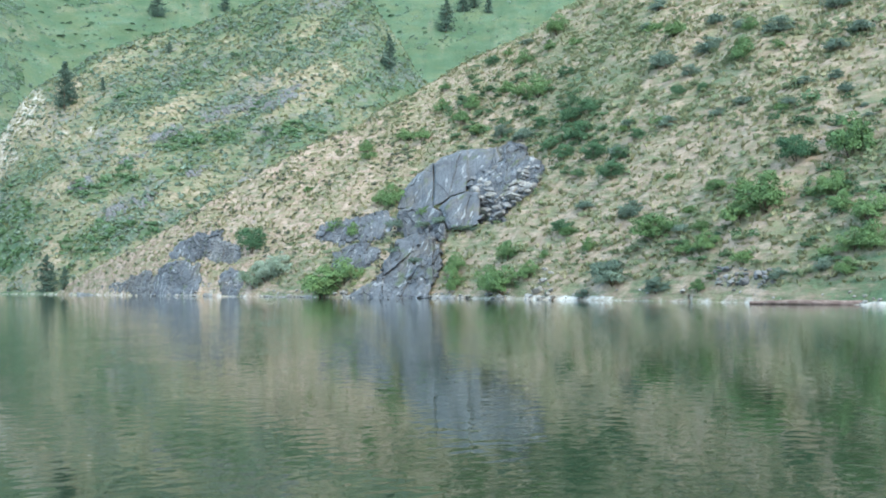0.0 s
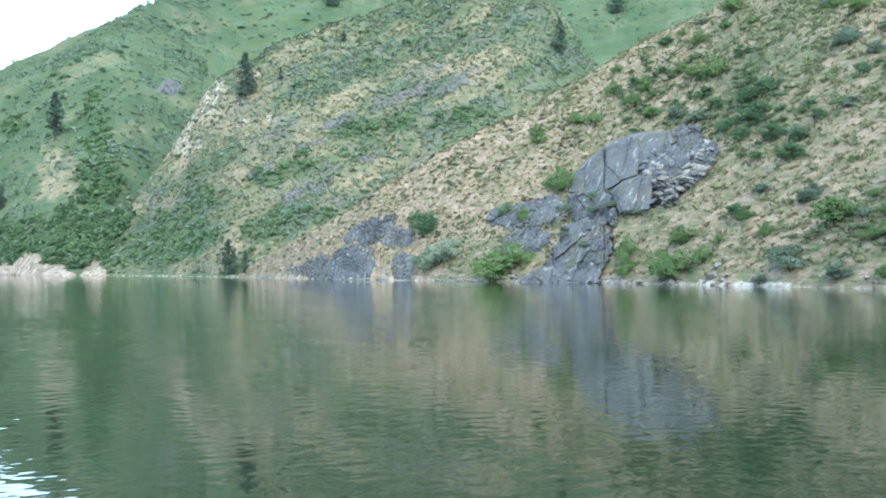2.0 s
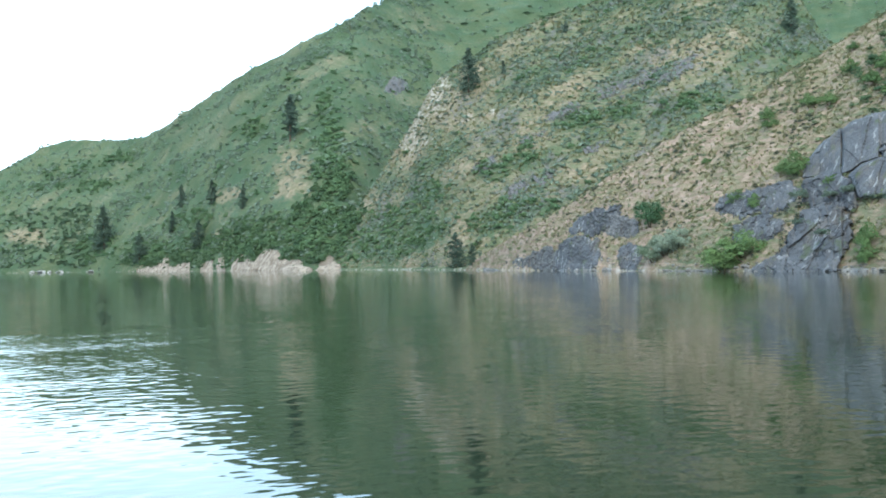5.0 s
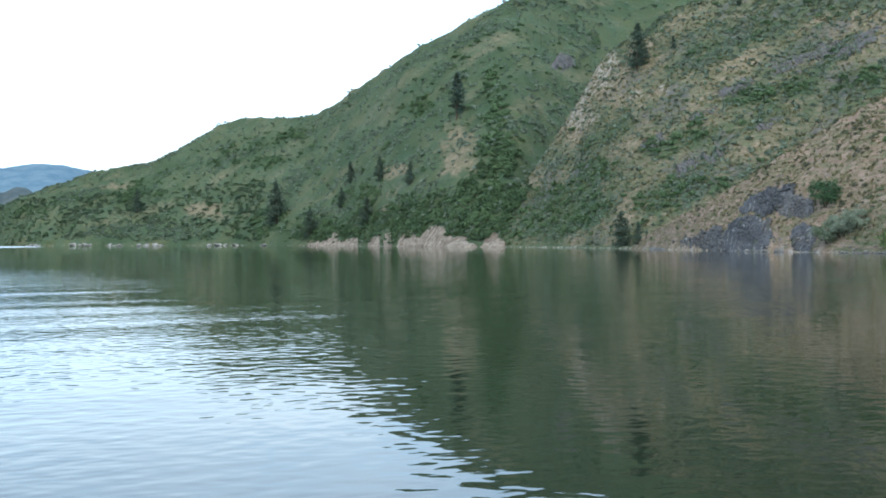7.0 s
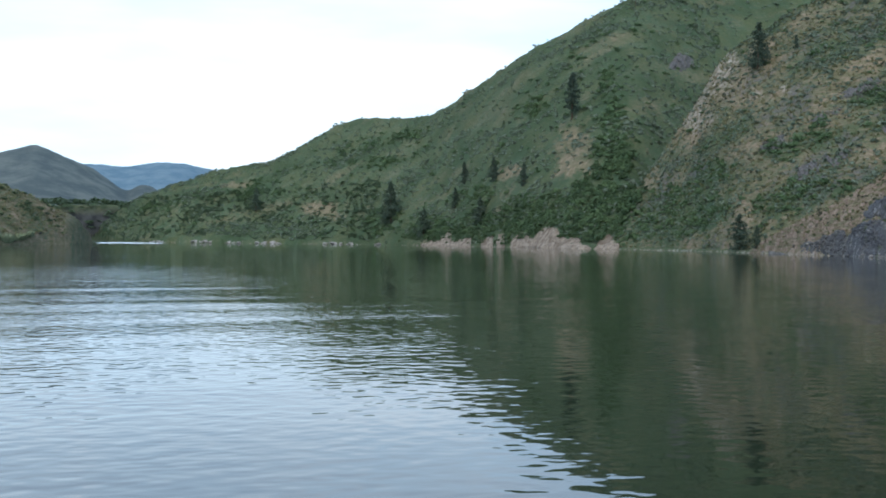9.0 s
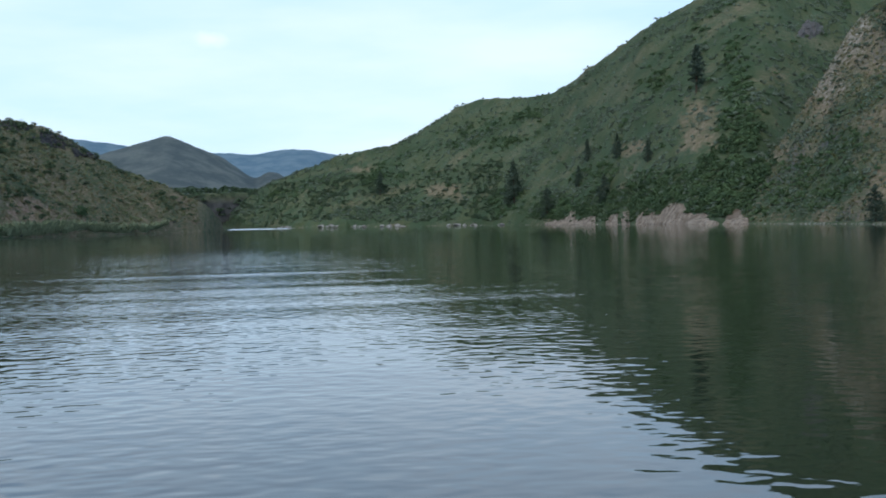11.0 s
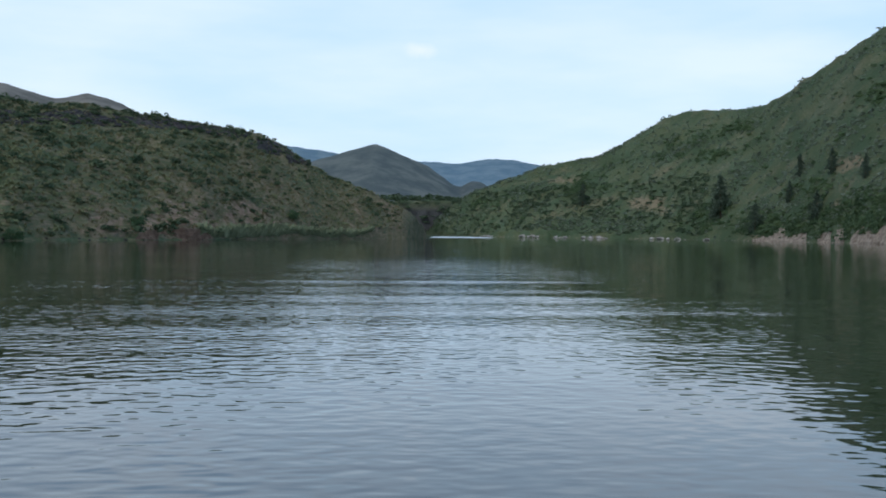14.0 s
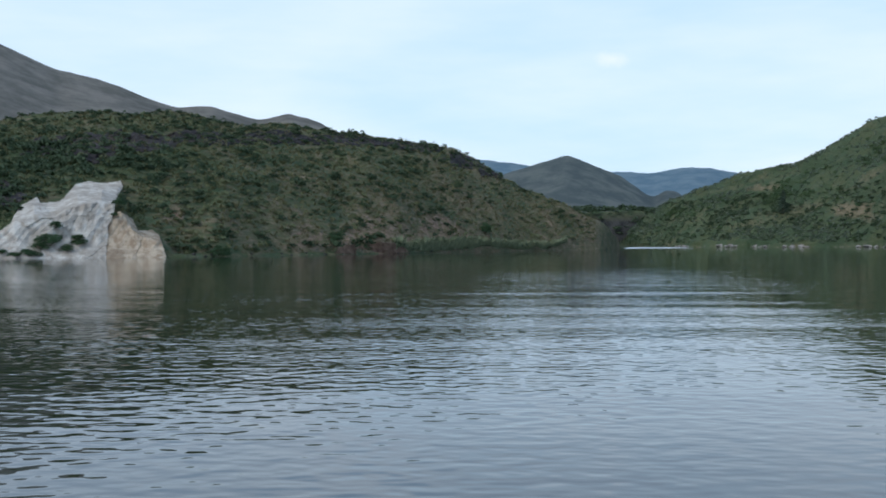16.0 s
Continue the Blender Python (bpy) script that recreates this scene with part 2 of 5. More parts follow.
RED_EARTH = bluff_material("red_bank_earth", (0.13, 0.082, 0.058), (0.27, 0.185, 0.13))
BANK_EARTH = bluff_material("pale_bank_earth", (0.21, 0.158, 0.115), (0.42, 0.345, 0.27))
SAGE = leaf_material("sagebrush_leaves", (0.092, 0.126, 0.086), (0.205, 0.248, 0.178))
OLIVE_SAGE = leaf_material("olive_sagebrush_leaves", (0.085, 0.11, 0.055), (0.20, 0.225, 0.115))
TUFT = leaf_material("bunchgrass", (0.115, 0.15, 0.062), (0.31, 0.275, 0.155))
THICKET = leaf_material("thicket_leaves", (0.044, 0.08, 0.038), (0.106, 0.158, 0.072))
FRESH_THICKET = leaf_material("fresh_thicket_leaves", (0.06, 0.108, 0.048), (0.13, 0.192, 0.085))
DARK_THICKET = leaf_material("dark_thicket_leaves", (0.042, 0.072, 0.038), (0.10, 0.142, 0.076))
DULL_BRUSH = leaf_material("dull_brush_leaves", (0.054, 0.062, 0.04), (0.10, 0.108, 0.07))
REED = leaf_material("reed_blades", (0.22, 0.27, 0.16), (0.36, 0.40, 0.25))
LEAF = thing_leaf_material("green_shrub_leaves", (0.072, 0.122, 0.044), (0.15, 0.218, 0.078))
DARK_LEAF = thing_leaf_material("dark_shrub_leaves", (0.045, 0.09, 0.042), (0.084, 0.145, 0.066))
GREY_LEAF = thing_leaf_material("grey_shrub_leaves", (0.086, 0.118, 0.084), (0.15, 0.188, 0.134))
BLOSSOM = thing_leaf_material("pale_blossom_leaves", (0.09, 0.13, 0.06), (0.38, 0.42, 0.33))
# needles lightened and slightly blued: distance haze put into their colour
NEEDLE = thing_leaf_material("pine_needles", (0.045, 0.068, 0.05), (0.08, 0.112, 0.076))
BARK, LOG_WOOD = bark_material("bark", (0.05, 0.035, 0.025), (0.13, 0.09, 0.06)), bark_material("wet_log", (0.11, 0.068, 0.055), (0.27, 0.19, 0.155), (0.25, 0.25, 1.2))
# distance haze is mixed into both base colours, bluest for the range
FAR_GREEN, HAZE_BLUE = far_material("far_slope", (0.105, 0.128, 0.13), (0.17, 0.19, 0.178)), far_material("hazy_range_slope", (0.15, 0.23, 0.29), (0.21, 0.29, 0.34))


def rim_cliff_material():
    m = Nodes("rim_cliff", 0.95, 0.05)
    up = m.nt.nodes.new("ShaderNodeSeparateXYZ")
    m.nt.links.new(m.nt.nodes.new("ShaderNodeNewGeometry").outputs["Normal"], up.inputs[0])
    stone = m.mix(m.ramp(m.noise(0.08, 5, 0.6), 0.4, 0.6), (0.032, 0.034, 0.034), (0.075, 0.075, 0.072))
    grass = m.mix(m.ramp(m.noise(0.06, 5, 0.6), 0.4, 0.6), (0.075, 0.10, 0.055), (0.17, 0.175, 0.10))
    return m.done(m.mix(m.ramp(up.outputs[2], 0.55, 0.85), stone, grass), m.bump(m.noise(0.3, 4), 2.0, 0.8))


RIM_CLIFF = rim_cliff_material()
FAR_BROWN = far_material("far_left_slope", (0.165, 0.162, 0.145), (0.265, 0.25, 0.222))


# ---- the lie of the land: bearings in degrees to the left of north (y), ranges and heights in metres ----
def hash2(ix, iy, seed):
    n = (ix * 374761393 + iy * 668265263 + seed * 1442695041) & 0xFFFFFFFF
    n = ((n ^ (n >> 13)) * 1274126177) & 0xFFFFFFFF
    return ((n ^ (n >> 16)) & 0xFFFF) / 65535.0


def value_noise(x, y, seed=0):
    ix, iy = np.floor(x).astype(np.int64), np.floor(y).astype(np.int64)
    u, v = x - ix, y - iy
    u, v = u * u * (3 - 2 * u), v * v * (3 - 2 * v)
    a, b = hash2(ix, iy, seed), hash2(ix + 1, iy, seed)
    c, d = hash2(ix, iy + 1, seed), hash2(ix + 1, iy + 1, seed)
    return (a * (1 - u) + b * u) * (1 - v) + (c * (1 - u) + d * u) * v


def fbm(x, y, octaves=4, seed=0, gain=0.5):
    total, amp, norm = 0.0, 1.0, 0.0
    for k in range(octaves):
        total = total + amp * (value_noise(x * 2 ** k + 17.3 * k, y * 2 ** k - 9.1 * k, seed + k) - 0.5)
        norm, amp = norm + amp, amp * gain
    return 2 * total / norm


def step(a, b, x):
    u = np.clip((x - a) / (b - a), 0, 1)
    return u * u * (3 - 2 * u)


# the lake's shore all round: bearing, range
SHORE = [(-170, 260), (-120, 210), (-70, 95), (-45, 78), (-30, 86), (-20.8, 98), (-16.8, 104), (-11.5, 118), (-4.9, 135),
         (-0.4, 153), (4.6, 170), (8, 186), (13.4, 218), (17, 262), (18.6, 290), (20, 315), (24.5, 392), (27, 420),
         (30, 490), (34, 620), (38, 740), (44, 850), (48, 930), (49.9, 1010), (50.2, 600), (51, 490), (54, 432), (57.8, 375),
         (61.5, 315), (67, 272), (72, 240), (80, 236), (100, 225), (130, 250), (190, 260)]


FINE = np.arange(-175, 195, 0.1)


def soften(values, degrees):
    n = int(degrees * 30)
    k = np.exp(-0.5 * (np.arange(-n, n + 1) / (degrees * 10)) ** 2)
    return np.convolve(np.pad(values, n, mode="edge"), k / k.sum(), mode="valid")


SHORE_LINE = soften(np.interp(FINE, [a for a, _ in SHORE], [r for _, r in SHORE]), 0.12)


def shore(az):
    return np.interp(az, FINE, SHORE_LINE) * (1 + 0.006 * fbm(az * 1.3, az * 0 + 7, 4, 91))


# each hill: bearing, foot's range, crest's range, crest's height
SPUR = [(-70, 95, 260, 92), (-40, 80, 215, 82), (-25, 92, 200, 70), (-16, 105, 198, 62), (-10, 121, 203, 57), (-5.8, 133, 208, 50.5),
        (-5.1, 135, 207, 48.5), (-3.7, 139, 209, 46.6), (-2, 147, 214, 44.7), (0.6, 157, 217, 40.4), (2.3, 163, 217, 37), (4, 168, 216, 33),
        (6, 176, 217, 29), (7.9, 185, 220, 24.8), (10.7, 200, 226, 19.4), (12.6, 212, 230, 15.3), (15.2, 238, 246, 9.7),
        (17, 262, 264, 5.5), (18.0, 280, 282, 2.9), (18.8, 292, 294, -1), (20, 310, 312, -20)]
RIDGE = [(-12, 330, 420, 20), (-4, 300, 420, 42), (1.2, 285, 408, 76), (1.7, 285, 412, 85), (2.6, 285, 418, 94.8), (3.7, 285, 428, 107), (7, 275, 432, 112),
         (10.1, 275, 436, 104.5), (12.5, 275, 428, 95.6), (16.2, 282, 420, 84.6), (18.3, 294, 424, 77.6), (19.4, 308, 420, 69.5), (20.3, 324, 424, 63),
         (21.4, 344, 420, 47.5), (22.1, 356, 414, 39.3), (24, 392, 425, 20), (25.5, 410, 430, 6), (27, 430, 440, -15)]
HILL = [(-30, 520, 1100, 340), (-5, 500, 1120, 345), (5, 500, 1100, 330), (10, 490, 1000, 285), (15, 480, 920, 248), (18.9, 480, 865, 213), (21, 450, 780, 187),
        (24.3, 395, 640, 138), (27.3, 430, 660, 123.5), (29.7, 480, 690, 115), (31.8, 550, 740, 104), (33.2, 595, 790, 96), (34.4, 630, 830, 92), (36, 680, 870, 96),
        (37.3, 715, 900, 98.5), (38.4, 745, 915, 94.5), (39.8, 770, 930, 84.5), (41.1, 795, 935, 72.7), (42.2, 815, 940, 65), (43.4, 835, 950, 62),
        (44.8, 855, 965, 58), (46.5, 895, 990, 50), (47.8, 920, 1005, 42.3), (48.6, 965, 1030, 35), (49.3, 1020, 1075, 25), (50.0, 1040, 1090, 12), (51, 1050, 1100, -8), (53, 1050, 1100, -30)]
BLUFF_HILL = [(49.2, 640, 660, -20), (50.1, 590, 600, 1.5), (51.0, 490, 505, 11), (51.7, 470, 500, 14.1), (53.3, 440, 487, 19.8), (55.3, 412, 475, 26.4), (56.7, 390, 468, 33), (57.8, 375, 466, 38.6),
              (59.7, 345, 445, 42.5), (61.7, 314, 425, 42.3), (64.2, 295, 410, 41.7), (69.7, 255, 375, 42.2), (75, 239, 355, 41.5), (80.1, 236, 352, 38.6), (100, 225, 350, 45), (130, 250, 400, 50), (170, 260, 420, 40), (190, 260, 420, 40)]
FAR_SHORE = [(-170, 260, 420, 40), (-130, 215, 400, 60), (-70, 95, 300, 60)]
# hills far behind
FAR_LEFT = [(58, 800, 1300, 20), (62, 800, 1300, 95), (64.2, 800, 1350, 134), (65.3, 800, 1360, 150.5), (66.7, 800, 1380, 160.5), (68.1, 800, 1390, 153), (70.5, 800, 1400, 170),
            (72.1, 800, 1400, 167), (74.8, 800, 1400, 192), (77.6, 800, 1400, 205), (80.1, 800, 1400, 235), (90, 800, 1400, 280), (130, 800, 1400, 200), (190, 900, 1400, 180)]
FAR_PEAK = [(44, 1500, 1900, -10), (46, 1500, 1900, 40), (47, 1500, 1900, 72), (47.6, 1500, 1900, 88), (48.2, 1500, 1900, 94), (48.6, 1500, 1900, 80), (48.9, 1500, 1900, 84), (50.3, 1500, 1900, 116), (51.6, 1500, 1900, 133), (52.5, 1500, 1900, 144),
            (53.0, 1500, 1900, 150), (53.5, 1500, 1900, 143), (54.1, 1500, 1900, 137), (55.3, 1500, 1900, 128), (57, 1500, 1900, 112), (60, 1500, 1900, 90)]
FAR_RANGE = [(-60, 2000, 2700, 150), (30, 2000, 2700, 150), (43, 2000, 2700, 155), (44.9, 2000, 2700, 163.5), (46, 2000, 2700, 176), (47.0, 2000, 2700, 181), (48, 2000, 2700, 175), (48.9, 2000, 2700, 169), (50.8, 2000, 2700, 176),
             (55, 2000, 2700, 187), (56.4, 2000, 2700, 196), (57.4, 2000, 2700, 206), (59, 2000, 2700, 215), (70, 2000, 2700, 200), (190, 2000, 2700, 200)]
TABLE = [(44, 1090, 1106, 20), (47, 1090, 1106, 33), (48.7, 1090, 1106, 36), (49.3, 1090, 1106, 39), (50.3, 1090, 1106, 38.7), (52.5, 1090, 1106, 39), (60, 1090, 1106, 45)]


class Hill:
    """One hill: up from its foot to its crest, and down again behind."""

    def __init__(self, table, bulge=1.0, back=0.5, blur=0.5):
        b, foot, crest, top = zip(*table)
        self.foot, self.crest = (soften(np.interp(FINE, b, v), blur) for v in (foot, crest))
        self.top = soften(np.interp(FINE, b, top, left=-60, right=-60), 0.2)
        self.bulge, self.back = bulge, back

    def __call__(self, az, r):
        r0, rc, zc = (np.interp(az, FINE, v) for v in (self.foot, self.crest, self.top))
        u = (r - r0) / np.maximum(rc - r0, 1.0)
        up = zc * np.maximum(u, 0) ** self.bulge
        over = np.maximum(r - rc, 0)
        down = zc - self.back * over * step(0, 30, over) - 0.02 * over
        return np.where(u < 1, np.where(u < 0, -0.25 * (r0 - r), up), down)


def plan(az, r):
    return -r * np.sin(np.radians(az)), r * np.cos(np.radians(az))


HILLS = [Hill(SPUR, 0.93, 0.55, 0.8), Hill(RIDGE, 0.95, 0.5, 0.8), Hill(HILL, 1.0, 0.4, 0.7), Hill(BLUFF_HILL, 0.8, 0.12, 0.3),
         Hill(FAR_SHORE, 1.0, 0.2)]
BACKDROP = [Hill(TABLE, 0.3, 0.0, 0.3), Hill(FAR_LEFT, 0.9, 0.3), Hill(FAR_PEAK, 0.9, 0.4), Hill(FAR_RANGE, 0.8, 0.3)]
BANKS = [(-30, 0.3), (18, 0.4), (24.6, 0.3), (25.2, 1.0), (34, 1.0), (34.5, 0.2), (39.7, 0.3), (40.4, 1.3), (41.3, 0.5), (42, 1.4), (43.1, 1.7), (43.9, 0.4), (46, 1.4), (47, 1.2), (48, 0.3),
         (60.6, 0.2), (61.3, 2.2), (62.2, 3.6), (63.1, 2.6), (63.9, 3.0), (64.6, 0.3), (72.3, 0.3), (72.9, 2.8), (73.7, 3.6), (74.2, 5.6), (74.8, 10.4), (75.6, 11.4), (76.7, 10.6), (77.9, 8.0),
         (78.6, 8.6), (79.5, 6.8), (80.3, 4), (82, 1), (90, 0.3)]


def bank_height(az):
    return np.interp(az, [a for a, _ in BANKS], [h for _, h in BANKS])


def streaks(az, z, seed, wide=7.0):
    """Bands that slant down the slopes to the left, as ribs and gullies do."""
    bent = az + 0.7 * fbm(az * 0.8, z / 13, 3, 13)
    return fbm((z + 5.5 * bent) / wide, (6.0 * bent - z) / 26, 4, seed)


def cover(az, r):
    """All hills at once: heights without fine relief, and which hill is on top."""
    hills = np.stack([h(az, r) for h in HILLS])
    which = hills.argmax(0)
    base = hills.max(0)
    plain = np.where(r > shore(az) + 1, np.minimum(0.4 + 0.03 * (r - shore(az)), np.where(np.abs(az - 52) < 7, 0.9, 8)), -0.3 * (shore(az) - r))
    which = np.where(plain > base, 7, which)
    return np.maximum(base, plain), which


def height(az, r):
    az, r = np.asarray(az, float), np.asarray(r, float)
    z, which = cover(az, r)
    x, y = plan(az, r)
    inland = step(0, 14, r - shore(az)) * np.where(z < 1.0, 0.3, 1.0)
    ribs = fbm(az * 0.5 + 0.012 * r, r / 90.0, 3, 5)
    crumple = fbm(x / 14, y / 14, 4, 11, 0.55)
    fine = fbm(x / 2.6, y / 2.6, 3, 23)
    far = step(900, 1500, r)
    slant = np.where((which == 1) | (which == 2), streaks(az, z, 15, 9.0), 0.0)
    z = z + inland * (1.8 * slant + 1.6 * ribs * np.where(which == 0, 0.45, 1.0) + np.where(which == 0, 1.5, 2.1) * crumple + 0.55 * fine * (1 - far))
    z = z + far * 7 * fbm(x / 160, y / 160, 4, 31, 0.4)
    # a bank where the water has eaten into the foot of the slope
    bank, edge = bank_height(az), r - shore(az)
    top = bank * step(0.8 + 0.25 * bank, 1.8 + np.where(az < 60, 1.0, 0.62) * bank, edge) + 0.16 * np.maximum(edge - np.where(az < 60, 1.0, 0.62) * bank, 0) + 0.4 * fine + 0.5 * crumple
    z = np.where((edge > 0) & (edge < 90), np.maximum(z, np.where(bank > 0.6, top, -1)), z)
    z = np.where(edge < -0.3, np.minimum(z, -0.15 + 0.25 * edge), z)
    return z, which


def mesh_object(name, verts, faces, material, parent=None, smooth=True, label=""):
    """One mesh object from arrays: verts n x 3, faces m x 3 or m x 4."""
    verts, faces = np.asarray(verts, np.float32), np.asarray(faces, np.int32)
    k = faces.shape[1]
    me = bpy.data.meshes.new(name)
    me.vertices.add(len(verts))
    me.vertices.foreach_set("co", verts.ravel())
    me.loops.add(faces.size)
    me.loops.foreach_set("vertex_index", faces.ravel())
    me.polygons.add(len(faces))
    me.polygons.foreach_set("loop_start", np.arange(0, faces.size, k, dtype=np.int32))
    me.polygons.foreach_set("use_smooth", np.full(len(faces), smooth))
    me.update(calc_edges=True)
    me.materials.append(material)
    ob = new(name, me)
    if parent is not None:
        ob.parent = parent
    if label:
        ob["label"] = label
    return ob


def grid_faces(n, m):
    i = np.arange(n * m).reshape(n, m)
    return np.stack([i[:-1, :-1], i[:-1, 1:], i[1:, 1:], i[1:, :-1]], -1).reshape(-1, 4)


def build_ground():
    bearings = np.concatenate([np.arange(-170, -26, 4.0), np.arange(-26, 84, 0.14), np.arange(84, 191, 4.0)])
    reach = np.concatenate([[0.02, 0.3, 0.45], np.linspace(0.5, 0.99, 34), 1 + 2.6 * np.linspace(0, 1, 270) ** 1.55, np.geomspace(3.7, 48, 70)])
    az, q = np.meshgrid(bearings, reach, indexing="ij")
    r = soften(shore(FINE), 0.8)
    r = np.interp(az, FINE, r) * q
    z, which = height(az, r)
    x, y = plan(az, r)
    ob = mesh_object("ground", np.stack([x, y, z], -1).reshape(-1, 3), grid_faces(*az.shape)[:, ::-1], GROUND)
    for name, values in zip(("green", "rock", "sand", "ruddy"), ground_cover(az, r, z, which)):
        layer = ob.data.attributes.new(name, "FLOAT", "POINT")
        layer.data.foreach_set("value", values.astype(np.float32).ravel())
    return tagged(ob, "steep dry hillsides of tan grass, green grass and broken rock round a lake", "hillside", kind="structure")


def blob(az, z, spots):
    """1 inside ragged patches, each given by bearing, height, half width in degrees, half height in metres."""
    best = 0.0
    wob = 0.5 * fbm(az * 1.5, z / 6, 4, 71) + 0.45 * fbm(az * 7, z / 1.8, 3, 73)
    for a, h, da, dh in spots:
        best = np.maximum(best, 1 - step(0.55, 1.25, np.hypot((az - a) / da, (z - h) / dh) + wob))
    return best


DRY_SPOTS = [(27.0, 42, 1.2, 14), (22.9, 23.7, 0.7, 4), (19.6, 58, 1.1, 9), (18.2, 68, 0.8, 6), (21.2, 45, 0.7, 9), (18.7, 48, 0.8, 5), (13.1, 55.7, 1.0, 4), (9.1, 67, 1.8, 6), (7.2, 64, 1.2, 7), (-18.5, 30, 3.5, 6),
             (62.5, 4.5, 1.8, 4), (66, 3, 1.2, 2.5), (59, 6, 1.2, 4), (59.4, 10, 0.8, 2.5), (72.2, 9.5, 0.6, 2), (39.4, 24, 1.0, 7), (43.8, 46, 0.8, 3), (30.1, 37, 0.7, 4), (30.6, 17, 0.6, 3)]
STONY_SPOTS = [(10.2, 59, 1.2, 5), (8.8, 64, 1.2, 5), (11.3, 55.7, 1.0, 4), (13.0, 48, 1.0, 3), (15.7, 22.6, 1.0, 4), (15.5, 57.8, 0.8, 3), (16.8, 49.6, 0.8, 3), (3.9, 95, 0.8, 9)]
PALE_SPOTS = [(20.3, 61, 1.2, 11), (21.1, 48, 0.9, 9), (20.9, 53, 0.6, 9), (19.6, 68, 0.8, 7), (18.4, 49, 0.6, 3), (16.8, 50, 0.5, 3)]
RUDDY_SPOTS = [(62.0, 6, 1.8, 4), (59.3, 9, 1.2, 4), (64.5, 3, 1.4, 3), (66.2, 6.5, 0.8, 2), (72.2, 9.5, 0.7, 3), (57, 5, 1.2, 3)]
THICK_SPOTS = [(28.5, 14, 2.8, 11), (25.4, 13, 2.4, 13), (22.5, 12, 2.0, 10), (20.6, 10, 1.2, 7), (25.0, 38, 1.0, 12), (25.1, 60, 0.6, 14), (25.3, 78, 0.4, 11), (18.5, 155, 1.2, 5), (20.3, 117, 0.9, 6),
               (12.7, 44.5, 1.2, 4), (10.6, 45.4, 0.8, 3), (7.7, 46.3, 1.7, 4.5), (15.7, 31.6, 0.9, 3.5), (17.0, 27.8, 0.8, 3), (15.3, 16, 1.5, 2.6), (17.3, 12.5, 1.2, 4), (20.3, 23.3, 1.0, 4)]
HILL_SPOTS = [(37.6, 72, 1.3, 6), (36.2, 56, 1.0, 5), (38.6, 60, 1.0, 4), (42.4, 38.6, 1.3, 6), (41.9, 50, 0.9, 4), (35.1, 77, 0.9, 4), (29.0, 72, 0.8, 6), (31.8, 25, 1.2, 6), (34.0, 11, 1.5, 6),
              (39.5, 86, 0.8, 3), (46.3, 38.8, 1.0, 4), (47.8, 30, 1.2, 7), (45.0, 52, 1.0, 3), (40.5, 36, 0.8, 5), (36.5, 14, 1.2, 8), (78, 24, 3.0, 7), (81, 16, 2, 8), (74.0, 22, 2.5, 4)]
LOW_THICK = [(28.5, 12, 3.0, 9), (25.6, 13, 2.4, 12), (23.0, 12, 2.0, 9), (21.0, 8, 1.4, 6), (31.6, 10, 1.6, 7), (34.0, 8, 1.4, 5), (25.0, 32, 1.0, 9)]
THICK_SPOTS += HILL_SPOTS


def ground_cover(az, r, z, which):
    """How green, how rocky and how sandy the ground is, 0 to 1."""
    x, y = plan(az, r)
    n1, n2 = fbm(x / 30, y / 30, 4, 51), fbm(x / 9, y / 9, 4, 57)
    # the spur's crest is dry, its right side and foot are greener
    spur = 0.14 + 0.2 * step(2, -7, az) - 0.26 * step(3, 9, az) - 0.006 * (z - 12) + 0.4 * n1 + 0.5 * n2
    band = streaks(az, z, 17, 8.0)
    ridge = 0.62 + 0.25 * n1 + 0.4 * n2 + 0.55 * band + 0.35 * step(7, 2, az)
    hill = 1.05 + 0.3 * n1 + 0.35 * n2 + 0.7 * band
    bluff = 0.50 + 0.28 * step(57, 68, az) + 0.5 * n1 + 0.45 * n2 - 0.35 * step(8, 2, z) * step(0, 0.3, n1)
    green = np.select([which == 0, which == 1, which == 2, which == 3], [spur, ridge, hill, bluff], np.where(az < 18, 0.3, 0.8))
    green = green - np.select([which == 2, which == 1], [0.95, 0.45], 0.75) * blob(az, z, DRY_SPOTS) + 0.5 * blob(az, z, THICK_SPOTS)
    rock = np.select([which == 1, which == 3], [step(0.0, 0.4, 0.7 * streaks(az, z, 19, 6.0) + 0.7 * n2 + 0.45 * blob(az, z, STONY_SPOTS)) * 0.58, 0.1 + 0 * z],
                     step(0.42, 0.6, fbm(x / 12, y / 12, 4, 67)) * 0.4)
    sand = (1 - step(np.where(az < -4, 0.26, 0.2), np.where(az < -4, 0.5, 0.6), z + 0.35 * n2)) * np.where(az > 49, 0.25, np.where(az > 18, 0.42, np.where(az > -4, 0.7, 0.85)))
    bank = bank_height(az)
    sand = np.maximum(sand, step(1.2, 2, bank) * (az < 56) * (1 - step(bank * 0.7, bank * 0.9 + 0.3, z)))
    sand = np.maximum(sand, 0.48 * blob(az, z, PALE_SPOTS) * np.isin(which, (1, 2)))
    ruddy = np.select([which == 0, which == 1, which == 3], [0.55 + 0.35 * step(0, 6, az), 0.2, 0.15], 0.0) + 0.9 * blob(az, z, RUDDY_SPOTS) * (which == 3)
    return np.clip(green, 0, 1), np.clip(rock, 0, 1), np.clip(sand, 0, 1), np.clip(ruddy, 0, 1)


ground = build_ground()


